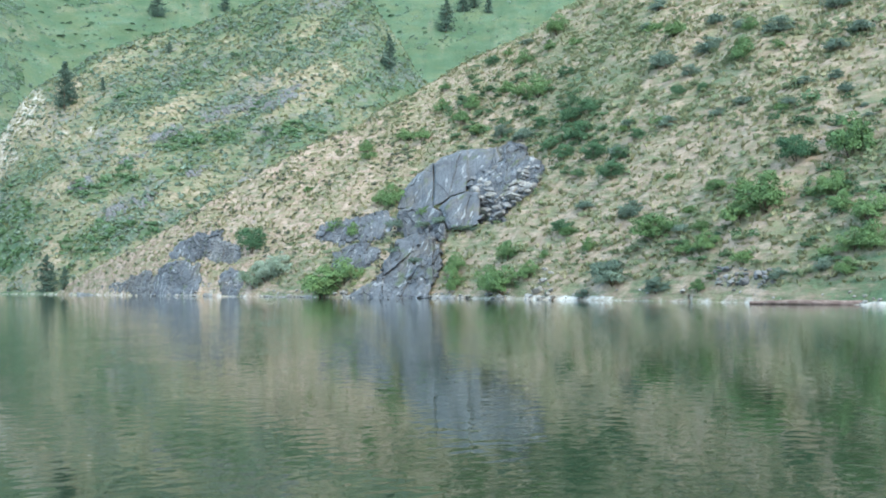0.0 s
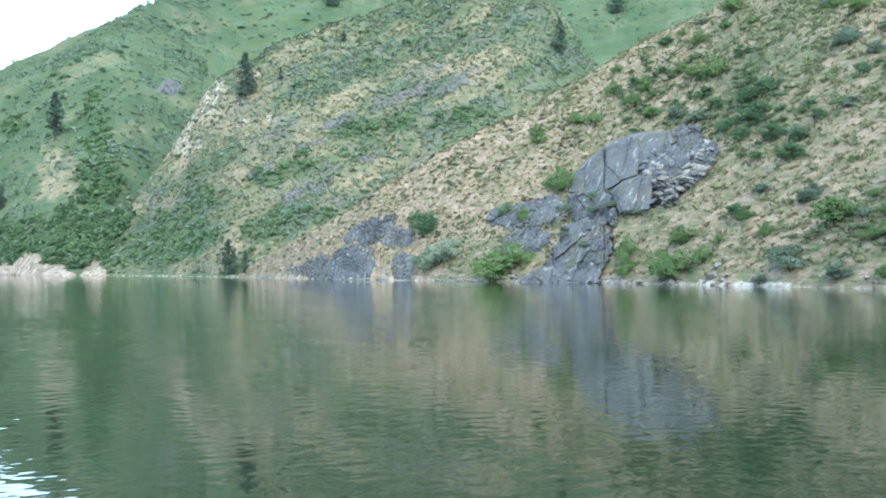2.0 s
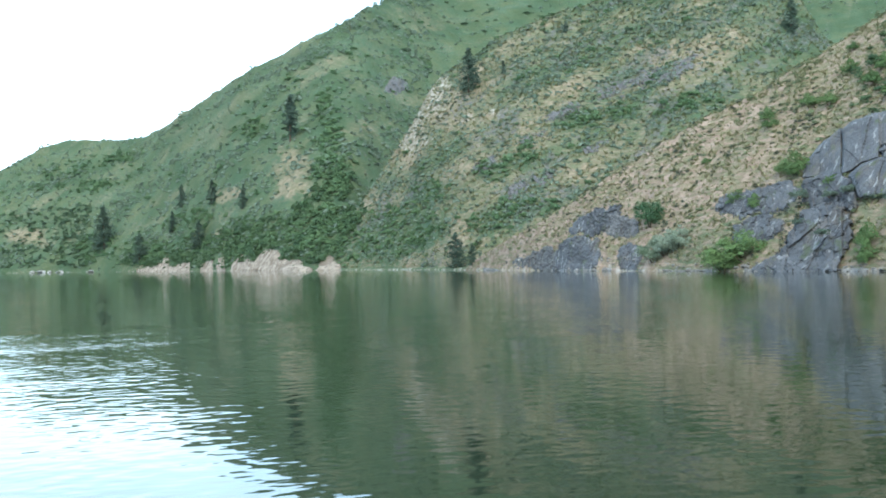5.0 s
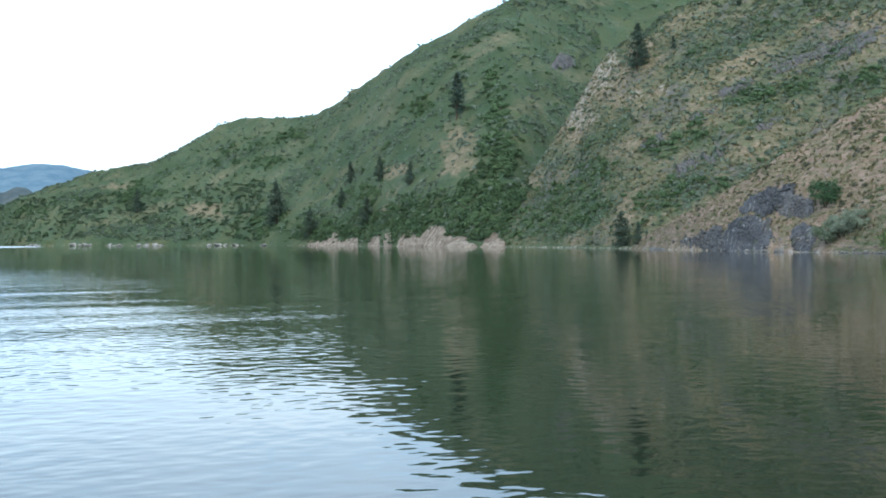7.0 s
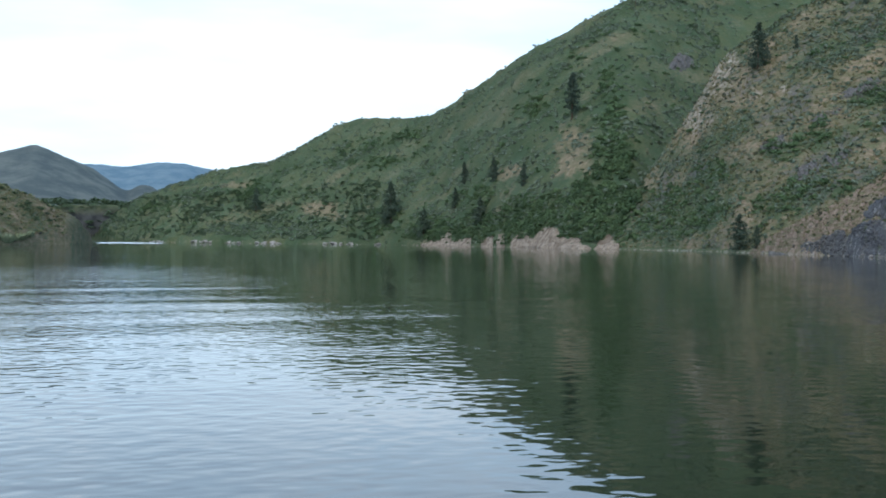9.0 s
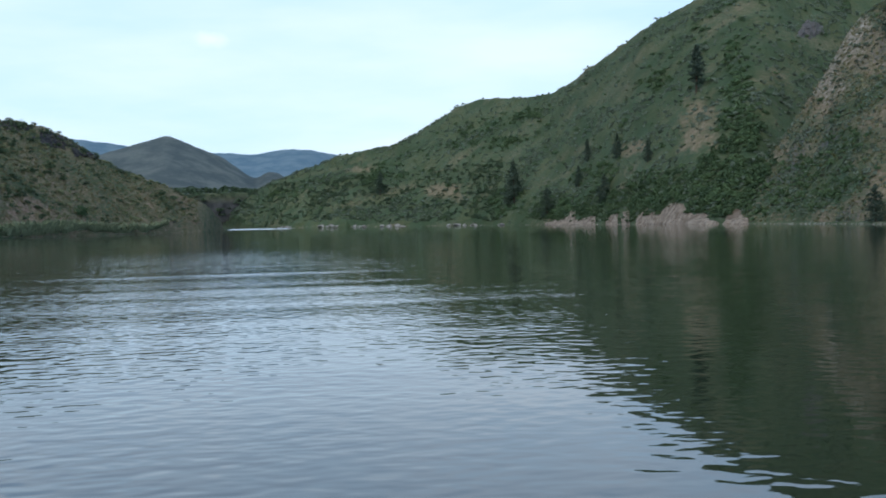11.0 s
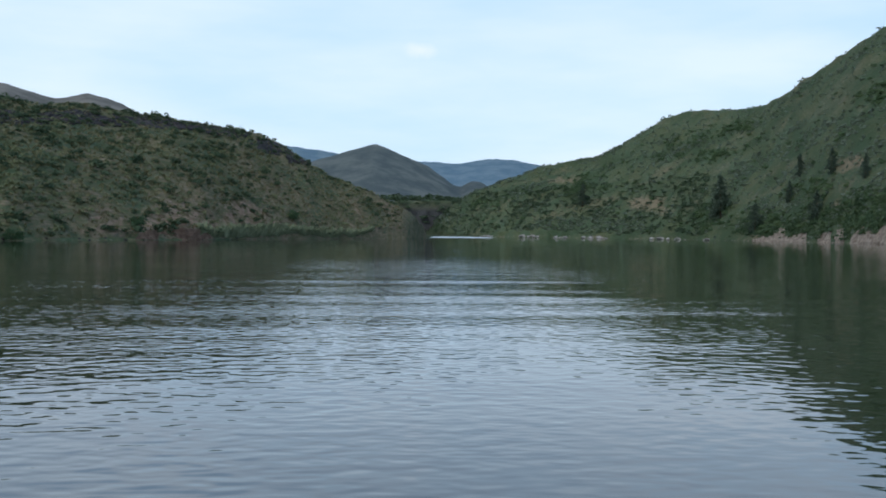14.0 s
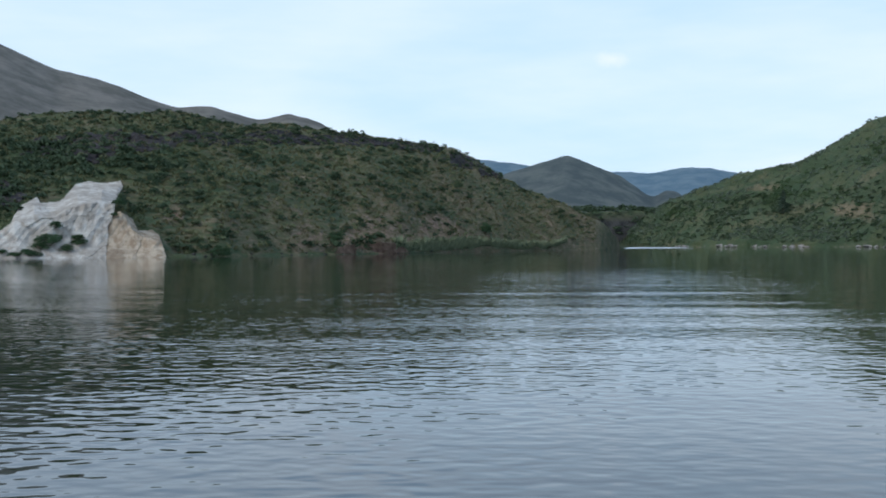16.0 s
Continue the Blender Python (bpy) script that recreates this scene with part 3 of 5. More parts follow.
def build_water():
    ang = np.linspace(0, 2 * np.pi, 129)[:-1]
    rings = np.geomspace(0.5, 1400, 60)
    v = np.concatenate([[[0, 0, 0]], np.stack([np.outer(rings, np.cos(ang)), np.outer(rings, np.sin(ang)), np.zeros((60, 128))], -1).reshape(-1, 3)])
    i = 1 + np.arange(60 * 128).reshape(60, 128)
    j = np.roll(i, -1, 1)
    quads = np.stack([i[:-1], i[1:], j[1:], j[:-1]], -1).reshape(-1, 4)
    cap = np.stack([np.zeros(128, int), i[0], j[0], np.zeros(128, int)], -1)[:, :3]
    bm_faces = np.concatenate([quads[:, [0, 1, 2]], quads[:, [0, 2, 3]], cap])
    return tagged(mesh_object("water", v, bm_faces, WATER), "calm green lake water with fine ripples", "water", kind="structure")


water = build_water()


def build_backdrop(hill, name, material, low, high, start, end, label):
    az, r = np.meshgrid(np.arange(low, high, 0.1), np.linspace(start, end, 70), indexing="ij")
    x, y = plan(az, r)
    z = hill(az, r) + start * 0.0045 * fbm(x / 80, y / 80, 6, 77, 0.55) + start * 0.010 * fbm(x / 400, y / 400, 3, 79) * (1 - step(0.3, 0.7, (r - start) / (end - start)))
    ob = mesh_object(name, np.stack([x, y, z], -1).reshape(-1, 3), grid_faces(*az.shape)[:, ::-1], material)
    return tagged(ob, label, "mountain", kind="structure")


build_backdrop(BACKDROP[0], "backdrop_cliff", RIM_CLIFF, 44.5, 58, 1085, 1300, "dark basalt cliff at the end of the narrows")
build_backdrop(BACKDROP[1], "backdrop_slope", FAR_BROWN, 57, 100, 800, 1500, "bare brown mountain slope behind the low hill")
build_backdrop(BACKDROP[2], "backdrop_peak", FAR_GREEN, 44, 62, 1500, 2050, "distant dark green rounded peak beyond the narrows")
build_backdrop(BACKDROP[3], "backdrop_range", HAZE_BLUE, 20, 84, 2000, 2900, "far mountain range under the sky, blue haze in its colour")


# ---- rock faces and banks ----
def facets(u, v, size, seed, steep=0.5):
    """Blocky relief: a plane of its own tilt and depth for each cell, and the distance to the joint between cells."""
    iu, iv = np.floor(u / size).astype(np.int64), np.floor(v / size).astype(np.int64)
    best, second, out, name = np.full(u.shape, 1e9), np.full(u.shape, 1e9), np.zeros(u.shape), np.zeros(u.shape, np.int64)
    for du in (-1, 0, 1):
        for dv in (-1, 0, 1):
            cu, cv = iu + du, iv + dv
            pu, pv = (cu + hash2(cu, cv, seed)) * size, (cv + hash2(cu, cv, seed + 1)) * size
            d = np.hypot(u - pu, v - pv)
            depth = hash2(cu, cv, seed + 2) * size * 0.45 + steep * ((u - pu) * (hash2(cu, cv, seed + 3) - 0.5) + (v - pv) * (hash2(cu, cv, seed + 4) - 0.5))
            second = np.where(d < best, best, np.minimum(second, d))
            out = np.where(d < best, depth, out)
            name = np.where(d < best, cu * 1000 + cv, name)
            best = np.minimum(best, d)
    return out, second - best, name


def outline(az, z, spots, ragged=0.0, slant=0.0):
    """1 inside rounded or ragged patches, falling to 0 at their edges."""
    best = 0.0
    wob = 0.25 * fbm(az * 0.9, z / 5, 2, 71) + (0.12 + ragged) * fbm(az * 3.5, z / 1.6, 3, 75)
    for a, h, da, dh in spots:
        best = np.maximum(best, 1 - step(0.6, 1.15, np.hypot((az - a) / da, (z - h + slant * (az - a)) / dh) + wob))
    return best


def outcrop(spots, low, high, top, material, label, seed, proud=1.6, block=3.2, grain=0.24, ragged=0.0, slant=0.0, tall=0.5, relief=1.0, shear=0.45):
    """A broken rock face that stands proud of the slope inside patches: slabs parted by joints."""
    s0 = float(shore((low + high) / 2))
    fine = np.degrees(grain / s0)
    az, q = np.meshgrid(np.arange(low, high, fine), np.arange(-0.5, top * 1.9, grain * 1.2), indexing="ij")
    r = shore(az) + q
    z, _ = height(az, r)
    mask = outline(az, z, spots, ragged, slant)
    u, v = r * np.radians(az), z * 1.35
    wu, wv = u + 0.7 * fbm(u / 4, v / 4, 2, seed + 9), v + 0.7 * fbm(u / 4, v / 4, 2, seed + 10)
    wu, wv = wu + shear * wv, wv - 0.25 * wu
    big, joint, _ = facets(wu, wv * tall, block, seed, 0.8)
    mid, _, _ = facets(wu - 0.6 * wv, wv * 0.6, block * 0.5, seed + 50, 0.9)
    small, seam, _ = facets(wu + 0.5 * wv, wv * 0.8, block * 0.22, seed + 20, 0.9)
    rough = relief * (0.4 + 0.6 * step(-0.15, 0.25, fbm(u / 6, v / 6, 2, seed + 30)))
    push = proud * 0.55 + 0.6 * relief ** 0.5 * big + (0.2 * relief + 0.5 * rough) * mid + (0.35 * relief + 0.6 * rough) * small - 0.4 * (1 - step(0.0, 0.25, joint)) - 0.25 * rough * (1 - step(0.0, 0.15, seam))
    push = push + 0.15 * fbm(u / 0.8, v / 0.8, 2, seed + 40)
    push = np.maximum(push, 0.05) * step(0.0, 0.4, mask) - 0.6 * (1 - step(0.0, 0.15, mask))
    x, y = plan(az, r - push)
    k = (mask > 0.01).reshape(-1)
    f = grid_faces(*az.shape)[:, ::-1]
    f = f[k[f].all(1)]
    verts = np.stack([x, y, z + 0.25 * push], -1).reshape(-1, 3)
    # joints and seams coloured darker for the shade in them
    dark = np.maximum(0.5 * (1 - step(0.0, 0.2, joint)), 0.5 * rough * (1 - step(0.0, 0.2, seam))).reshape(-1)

    used, index = np.unique(f, return_inverse=True)
    ob = mesh_object("rock_outcrop", verts[used], index.reshape(f.shape), material, smooth=False)
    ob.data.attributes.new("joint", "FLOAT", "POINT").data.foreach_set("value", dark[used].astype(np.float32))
    return tagged(ob, label, "rock", kind="stuff")


def within(az, el, ring):
    """Degrees inside (+) or outside (-) a closed outline of bearings and elevations."""
    d, inside = np.full(az.shape, 1e9), np.zeros(az.shape, bool)
    for (a0, e0), (a1, e1) in zip(ring, ring[1:] + ring[:1]):
        da, de = a1 - a0, e1 - e0
        t = np.clip(((az - a0) * da + (el - e0) * de) / (da * da + de * de), 0, 1)
        d = np.minimum(d, np.hypot(az - a0 - t * da, el - e0 - t * de))
        inside ^= ((e0 > el) != (e1 > el)) & (az < da * (el - e0) / (de if de else 1e-9) + a0)
    return np.where(inside, d, -d)


def slope_range(az, el):
    """How far off the slope lies at each bearing and elevation."""
    a = az[:, :1]
    r = shore(a) + np.arange(0, 330, 0.5)
    z, _ = height(a + 0 * r, r)
    up = np.maximum.accumulate(np.degrees(np.arctan2(z - EYE, r)), 1)
    return np.stack([np.interp(e, u, q) for e, u, q in zip(el, up, r)])


def even(values, n):
    k = np.ones(2 * n + 1) / (2 * n + 1)
    for axis in (0, 1):
        values = np.apply_along_axis(lambda line: np.convolve(np.pad(line, n, mode="edge"), k, mode="valid"), axis, values)
    return values


def face_grid(ring, grain, ragged, seed):
    (a0, e0), (a1, e1) = np.min(ring, 0) - 0.15, np.max(ring, 0) + 0.15
    az, el = np.meshgrid(np.arange(a0, a1, grain), np.arange(e0, e1, grain), indexing="ij")
    inside = within(az, el, ring) + ragged * fbm(az * 4, el * 4, 4, seed, 0.6)
    near = slope_range(az, el)
    far = np.minimum(even(near, 8), near + 0.3)
    mid = float(np.median(far))
    return az, el, inside, far, mid * np.radians(az), mid * np.tan(np.radians(el))


def face_mesh(az, el, r, keep):
    x, y = plan(az, r)
    verts = np.stack([x, y, EYE + r * np.tan(np.radians(el))], -1).reshape(-1, 3)
    f = grid_faces(*az.shape)[:, ::-1]
    return verts, f[keep.reshape(-1)[f].all(1)]


def rock_face(root, ring, seed, material, block=3.0, tilt=0.5, proud=0.7, relief=1.0, steep=0.3, tall=0.5, ragged=0.06, shear=0.15, depth=0.5, edge=0.1, grow=0.0):
    """A rock face inside an outline: slabs of their own tilt, parted by joints, each a part."""
    az, el, inside, far, u, v = face_grid(ring, 0.05, ragged, seed)
    inside = inside + grow
    foot = np.where(inside > 0, far, 1e9).min(1)
    foot = np.interp(np.arange(len(foot)), np.flatnonzero(foot < 1e8), foot[foot < 1e8])[:, None]
    r = foot + (1 - steep) * (far - foot)
    wu, wv = u + 0.5 * fbm(u / 4, v / 4, 2, seed + 9), v + 0.5 * fbm(u / 4, v / 4, 2, seed + 10)
    wu, wv = wu + shear * wv, wv - 0.2 * wu
    big, joint, slab = facets(wu, wv * tall, block, seed, tilt)
    mid, crack, chunk = facets(wu - 0.3 * wv, wv * 0.6, block * 0.45, seed + 50, 0.9 + 1.2 * relief)
    small, seam, chip = facets(wu + 0.4 * wv, wv * 0.7, block * 0.2, seed + 20, 1.0 + 1.2 * relief)
    broken = relief * (0.35 + 0.65 * step(-0.1, 0.3, fbm(u / 5, v / 5, 2, seed + 30)))
    push = proud + depth * big + 0.6 * broken * mid + 0.9 * broken * small + 0.10 * fbm(u / 0.7, v / 0.7, 3, seed + 40)
    push = push + 0.6 * (1 - step(0.0, 2.0, v + EYE)) - 0.25 * (1 - step(0.0, 0.12, joint)) - 0.3 * broken * (1 - step(0.0, 0.12, crack))
    r = np.where(inside < -0.02, far + 0.8, r - np.maximum(push, 0.15) * step(-0.02, edge, inside))
    verts, f = face_mesh(az, el, r, inside > -0.06)
    # crack shade for the colour: strongest along joints, cracks and seams
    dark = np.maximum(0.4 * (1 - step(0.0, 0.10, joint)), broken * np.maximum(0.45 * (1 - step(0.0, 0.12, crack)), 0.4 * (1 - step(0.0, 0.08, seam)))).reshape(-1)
    weather = (np.minimum(broken, 1.0) * (0.55 * hash2(chunk, chunk * 0, seed) + 0.55 * hash2(chip, chip * 0, seed + 1) - 0.15)).reshape(-1)
    owner = slab.reshape(-1)[f[:, 0]]
    for cell in np.unique(owner):
        faces = f[owner == cell]
        used, index = np.unique(faces, return_inverse=True)
        ob = mesh_object("slab", verts[used], index.reshape(faces.shape), material, root, smooth=False)
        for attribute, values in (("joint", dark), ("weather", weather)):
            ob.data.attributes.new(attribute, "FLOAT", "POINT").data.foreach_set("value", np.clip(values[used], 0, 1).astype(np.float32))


# outlines of the bare rock: bearing and elevation from the eye
FACE_LEFT = [(2.19, 3.7), (1.91, 4.45), (1.26, 5.25), (0.42, 5.83), (0.37, 4.99), (0.49, 3.74), (1.44, 3.61)]
FACE_RIGHT = [(0.43, 3.74), (0.34, 4.99), (0.38, 5.83), (-0.05, 6.1), (-1.02, 6.47), (-2.27, 6.53), (-2.74, 6.6), (-3.01, 5.99), (-2.4, 5.64), (-1.99, 5.24), (-1.29, 4.97), (-1.18, 4.47), (-0.46, 4.23), (0.1, 3.87)]
FACE_LOW = [(0.1, 3.65), (-0.46, 4.17), (-1.29, 4.41), (-1.79, 4.39), (-1.92, 3.57), (-1.78, 2.8), (-0.87, 2.69), (-0.31, 2.59), (-0.06, 3.15)]
FACE_MID = [(2.2, 3.5), (1.44, 3.66), (0.52, 3.7), (0.05, 3.4), (-0.23, 2.34), (-0.11, 2.03), (0.53, 2.1), (1.78, 2.1), (2.2, 2.55)]
FOOT = [(1.92, 2.25), (1.22, 2.36), (0.53, 2.13), (0.11, 1.86), (0.03, 1.08), (0.17, 0.24), (0.54, -0.09), (0.74, -0.87), (1.8, -0.93), (3.62, -0.92), (3.33, -0.03), (2.85, 1.09), (2.4, 1.79)]
FOOT_LOW = [(5.1, -0.92), (4.31, -0.36), (3.47, 0.09), (2.91, 0.03), (3.14, -0.92)]
LEDGE_HIGH = [(6.16, 2.4), (5.71, 2.85), (4.86, 3.01), (4.02, 3.18), (2.9, 3.45), (2.34, 3.11), (2.51, 2.5), (3.46, 2.16), (4.31, 2.06), (5.15, 1.83), (5.82, 2.06)]
LEDGE_LOW = [(5.55, 0.77), (5.29, 1.39), (4.59, 1.78), (3.74, 1.88), (3.13, 1.66), (3.33, 1.04), (4.03, 0.73), (4.87, 0.63)]
RUBBLE = [(-1.1, 4.95), (-2.12, 5.37), (-2.95, 5.99), (-4.05, 6.3), (-5.13, 5.73), (-4.8, 4.91), (-4.04, 4.1), (-3.21, 3.56), (-2.99, 3.06), (-1.9, 2.91), (-1.7, 3.71), (-1.45, 4.41)]
CAP = [(-2.63, 6.55), (-3.45, 6.92), (-4.33, 6.68), (-4.1, 6.19), (-2.95, 5.94)]
SPUR_HIGH = [(13.3, 1.4), (12.65, 2.14), (11.94, 2.35), (10.91, 2.56), (10.77, 1.95), (11.39, 1.39), (12.2, 1.15)]
SPUR_MAIN = [(14.3, -0.65), (13.95, 0.45), (13.4, 0.95), (12.7, 1.05), (11.95, 0.85), (11.85, 0.1), (12.17, -0.67)]
SPUR_RUBBLE = [(11.39, 2.18), (10.13, 1.88), (9.86, 1.38), (10.28, 1.1), (11.12, 1.0), (11.59, 1.23)]
SPUR_RIGHT = [(11.13, -0.68), (10.85, 0.3), (10.28, 0.71), (9.81, 0.37), (9.99, -0.69)]
SPUR_LEFT = [(16.55, -0.64), (16.18, -0.13), (15.47, 0.2), (14.48, 0.64), (14.01, 0.24), (14.19, -0.66)]

cliff = new("rock_cliff")
rock_face(cliff, FACE_LEFT, 101, ROCK, 5.0, 0.3, 0.9, 0.16, 0.4, 0.4, 0.05, 0.1, 0.22, 0.1, 0.05)
rock_face(cliff, FACE_RIGHT, 104, ROCK, 6.0, 0.25, 1.2, 0.14, 0.4, 0.4, 0.05, 0.1, 0.2, 0.1, 0.05)
rock_face(cliff, FACE_LOW, 107, ROCK, 9.0, 0.2, 1.6, 0.12, 0.4, 0.5, 0.05, 0.1, 0.1, 0.1, 0.05)
rock_face(cliff, FACE_MID, 110, ROCK, 2.6, 0.7, 0.6, 0.9, 0.3, 0.5, 0.12, 0.1, 0.35, 0.1, 0.05)
rock_face(cliff, FOOT, 113, ROCK, 2.8, 0.8, 0.7, 1.2, 0.3, 0.5, 0.3, 0.3, 0.35, 0.1, 0.05)
rock_face(cliff, FOOT_LOW, 116, ROCK, 3.0, 0.5, 0.5, 0.5, 0.2, 0.6, 0.06)
rock_face(cliff, CAP, 119, ROCK, 2.4, 0.5, 0.6, 0.8, 0.2, 0.6, 0.08)
tagged(cliff, "tall smooth grey rock face with pale runs above a broken foot", "cliff")
for outline_ring, seed, stone, size, rough, words in (
        (RUBBLE, 121, ROCK, 1.8, 1.6, "broken tan and grey blocks beside the cliff"),
        (LEDGE_HIGH, 131, ROCK, 2.2, 0.8, "slanting grey rock ledge on the dry slope"),
        (LEDGE_LOW, 134, ROCK, 2.4, 0.8, "low grey rock ledge above green shrubs"),
        (SPUR_HIGH, 158, ROCK, 1.6, 1.3, "broken grey rock rib slanting up the spur"),
        (SPUR_MAIN, 161, ROCK, 1.9, 1.3, "dark grey fissured rock face at the foot of the spur"),
        (SPUR_RUBBLE, 164, RIB_ROCK, 0.9, 1.5, "crumbled grey rock below a round shrub"),
        (SPUR_RIGHT, 167, ROCK, 2.2, 0.7, "grey rock slab at the waterline"),
        (SPUR_LEFT, 170, RIB_ROCK, 1.6, 1.2, "low broken grey rock at the tip of the spur")):
    outcrop_root = new("rock_outcrop")
    rock_face(outcrop_root, outline_ring, seed, stone, size, 0.7, 0.35, rough, 0.2, 0.9 if rough > 1.4 else 0.6, 0.3, 0.12, 0.35, 0.2, 0.10)
    tagged(outcrop_root, words, "rock face")

def stone_shelf(low, high, seed):
    """A low shelf of pale washed stone just above the water."""
    bearings = np.linspace(low, high, 14)
    water_line = np.degrees(np.arctan2(-EYE, shore(bearings)))
    top = water_line + 0.12 + 0.09 * fbm(bearings * 1.7, bearings * 0 + 3, 4, seed)
    ring = [(float(a), float(e)) for a, e in zip(bearings, top)] + [(float(a), float(e) - 0.12) for a, e in zip(bearings[::-1], water_line[::-1])]
    root = new("stone_shelf")
    rock_face(root, ring, seed, PALE_ROCK, 1.3, 0.6, 0.5, 1.0, 0.0, 0.9, 0.05, 0.1, 0.3)
    tagged(root, "low pale shelf of washed stone along the waterline", "rock shelf")


for low, high, seed in ((6.4, 9.6, 181), (9.6, 13.2, 184), (13.2, 17.6, 187), (-0.7, 5.0, 178)):
    stone_shelf(low, high, seed)

RIB_SPOTS = [(9.3, 58.5, 1.3, 3.5), (7.8, 60, 1.0, 3.0), (11.2, 54, 0.9, 2.2), (13.6, 46.5, 1.0, 2.4), (15.0, 39, 0.7, 2.0), (15.7, 22, 0.8, 2.2), (14.4, 25, 0.6, 1.6), (17.6, 30, 0.6, 1.8), (3.2, 98, 0.6, 8), (12.2, 33, 0.6, 1.6)]
for k, spot in enumerate(RIB_SPOTS):
    outcrop([spot], spot[0] - 2, spot[0] + 2, 95, RIB_ROCK, "weathered grey rock rib among grass on the higher ridge", 191 + k, 0.3, 1.5, 0.4, 0.95, 3.0)
knob = new("rock_outcrop")
rock_face(knob, [(22.45, 8.45), (22.2, 8.9), (21.9, 9.1), (21.5, 9.0), (21.2, 8.7), (21.3, 8.4), (21.8, 8.3)], 211, RIB_ROCK, 4.0, 0.7, 1.2, 1.2, 0.3, 0.8, 0.2, 0.2, 0.4, 0.2)
tagged(knob, "small grey rock knob on the green hillside", "rock")
RIM_SPOTS = [(76.6, 28, 2.4, 4.6), (74.0, 30.5, 2.0, 3.4), (70.6, 33.5, 2.2, 3.0), (67, 36.5, 2.0, 2.6), (63.6, 38.6, 1.9, 2.6), (60.6, 39.8, 1.7, 3.0), (58.0, 35.5, 1.1, 3.4), (56.8, 31.5, 0.7, 2.4), (79.9, 14, 0.9, 3.5)]
for k, spot in enumerate(RIM_SPOTS):
    outcrop([spot], spot[0] - 3.5, spot[0] + 3.5, 75, DARK_ROCK, "dark basalt rubble below the crest of the low hill", 231 + k, 0.7, 1.8, 0.5, 0.4)


def earth_bank(low, high, material, label, seed, lean=0.42, grow=1.0, wild=0.3, blocky=0.35):
    """A raw earth bank at the water, furrowed by rain, with slipped earth at its foot."""
    az, v = np.meshgrid(np.arange(low, high, 0.05), np.linspace(-0.1, 1, 44), indexing="ij")
    s = shore(az)
    u = s * np.radians(az)
    ends = step(0, 0.25, az - low) * step(0, 0.25, high - az)
    top = grow * bank_height(az) * (1 + wild * fbm(u / 5, u * 0, 5, seed, 0.6)) * (0.3 + 0.7 * ends) + 0.2
    h = v * top
    furrow = 1.3 * np.abs(fbm((u + 0.9 * h) / 7, h / 9, 3, seed + 1)) * (0.25 + 0.09 * top) + 0.8 * fbm(u / 2.6, h / 1.8, 4, seed + 2, 0.6)
    slip = 0.10 * top * np.maximum(0, 0.45 - v) * (1 + fbm(u / 5, u * 0 + 1, 2, seed + 3))
    wu, wh = u + 0.8 * fbm(u / 4, h / 4, 2, seed + 7), h + 0.8 * fbm(u / 4, h / 4, 2, seed + 8)
    lumps = facets(wu + 0.7 * wh, wh * 0.7, 3.0, seed + 5, 0.7)[0] + 0.6 * facets(wu - 0.3 * wh, wh, 1.3, seed + 11, 0.8)[0]
    r = s + 0.4 + lean * h - slip + (furrow - blocky * lumps) * step(0, 0.12, v)
    x, y = plan(az, r)
    ob = mesh_object("bank", np.stack([x, y, h], -1).reshape(-1, 3), grid_faces(*az.shape)[:, ::-1], material)
    return tagged(ob, label, "bank", kind="structure")


earth_bank(60.8, 64.5, RED_EARTH, "low reddish raw earth bank at the water", 391, 0.9, 1.0, 0.7)
for low, high, seed in ((40.0, 41.2, 361), (41.6, 43.8, 371), (45.2, 47.8, 381)):
    earth_bank(low, high, BANK_EARTH, "low pale raw earth bank at the water", seed, 0.75, 1.0, 0.4, 0.6)


def earth_face(ring, seed, material, label, proud=0.6, groove=1.0, ragged=0.05, grain=0.04):
    """Bare raw earth inside an outline on the slope, furrowed by rain down and to one side."""
    az, el, inside, far, u, v = face_grid(ring, grain, ragged, seed)
    bend = 1.5 * fbm(u / 6, v / 6, 3, seed + 4)
    furrow = np.abs(fbm((u + 0.9 * v + bend) / 3.4, (u - v) / 15, 4, seed + 1))
    blocks = facets(u + 0.8 * v + bend, v - 0.2 * u, 3.4, seed + 2, 0.6)[0] + 0.5 * facets(u + v + bend, v, 1.4, seed + 3, 0.7)[0]
    r = far - proud - 1.3 * (1 - step(0.0, 2.5, v + EYE)) + groove * (1.6 * furrow - 0.5 * blocks + 0.3 * fbm(u / 1.1, v / 0.9, 4, seed + 5))
    r = np.where(inside < -0.02, far + 0.8, np.minimum(r, far - 0.45 * proud))
    verts, f = face_mesh(az, el, r, inside > -0.05)
    used, index = np.unique(f, return_inverse=True)
    ob = mesh_object("bank", verts[used], index.reshape(f.shape), material, smooth=False)
    return tagged(ob, label, "bank", kind="structure")


BLUFF_WHITE = [(84.5, -0.85), (84.5, 0.3), (82.3, 0.47), (81.34, 0.6), (80.12, 0.73), (79.63, 1.15), (79.26, 1.89), (78.76, 2.16), (78.51, 2.32), (78.33, 2.06), (77.63, 2.09), (77.25, 2.33), (76.74, 2.98), (76.1, 3.09), (75.58, 2.99), (74.75, 3.11), (74.62, 2.84), (74.91, 2.35), (75.04, 1.59), (75.28, 1.0), (75.42, -0.89)]
BLUFF_TAN = [(76.0, -0.89), (75.5, 0.9), (74.8, 1.72), (74.24, 1.38), (73.9, 0.78), (73.24, 0.81), (72.98, 0.6), (72.8, 0.1), (72.45, -0.91)]
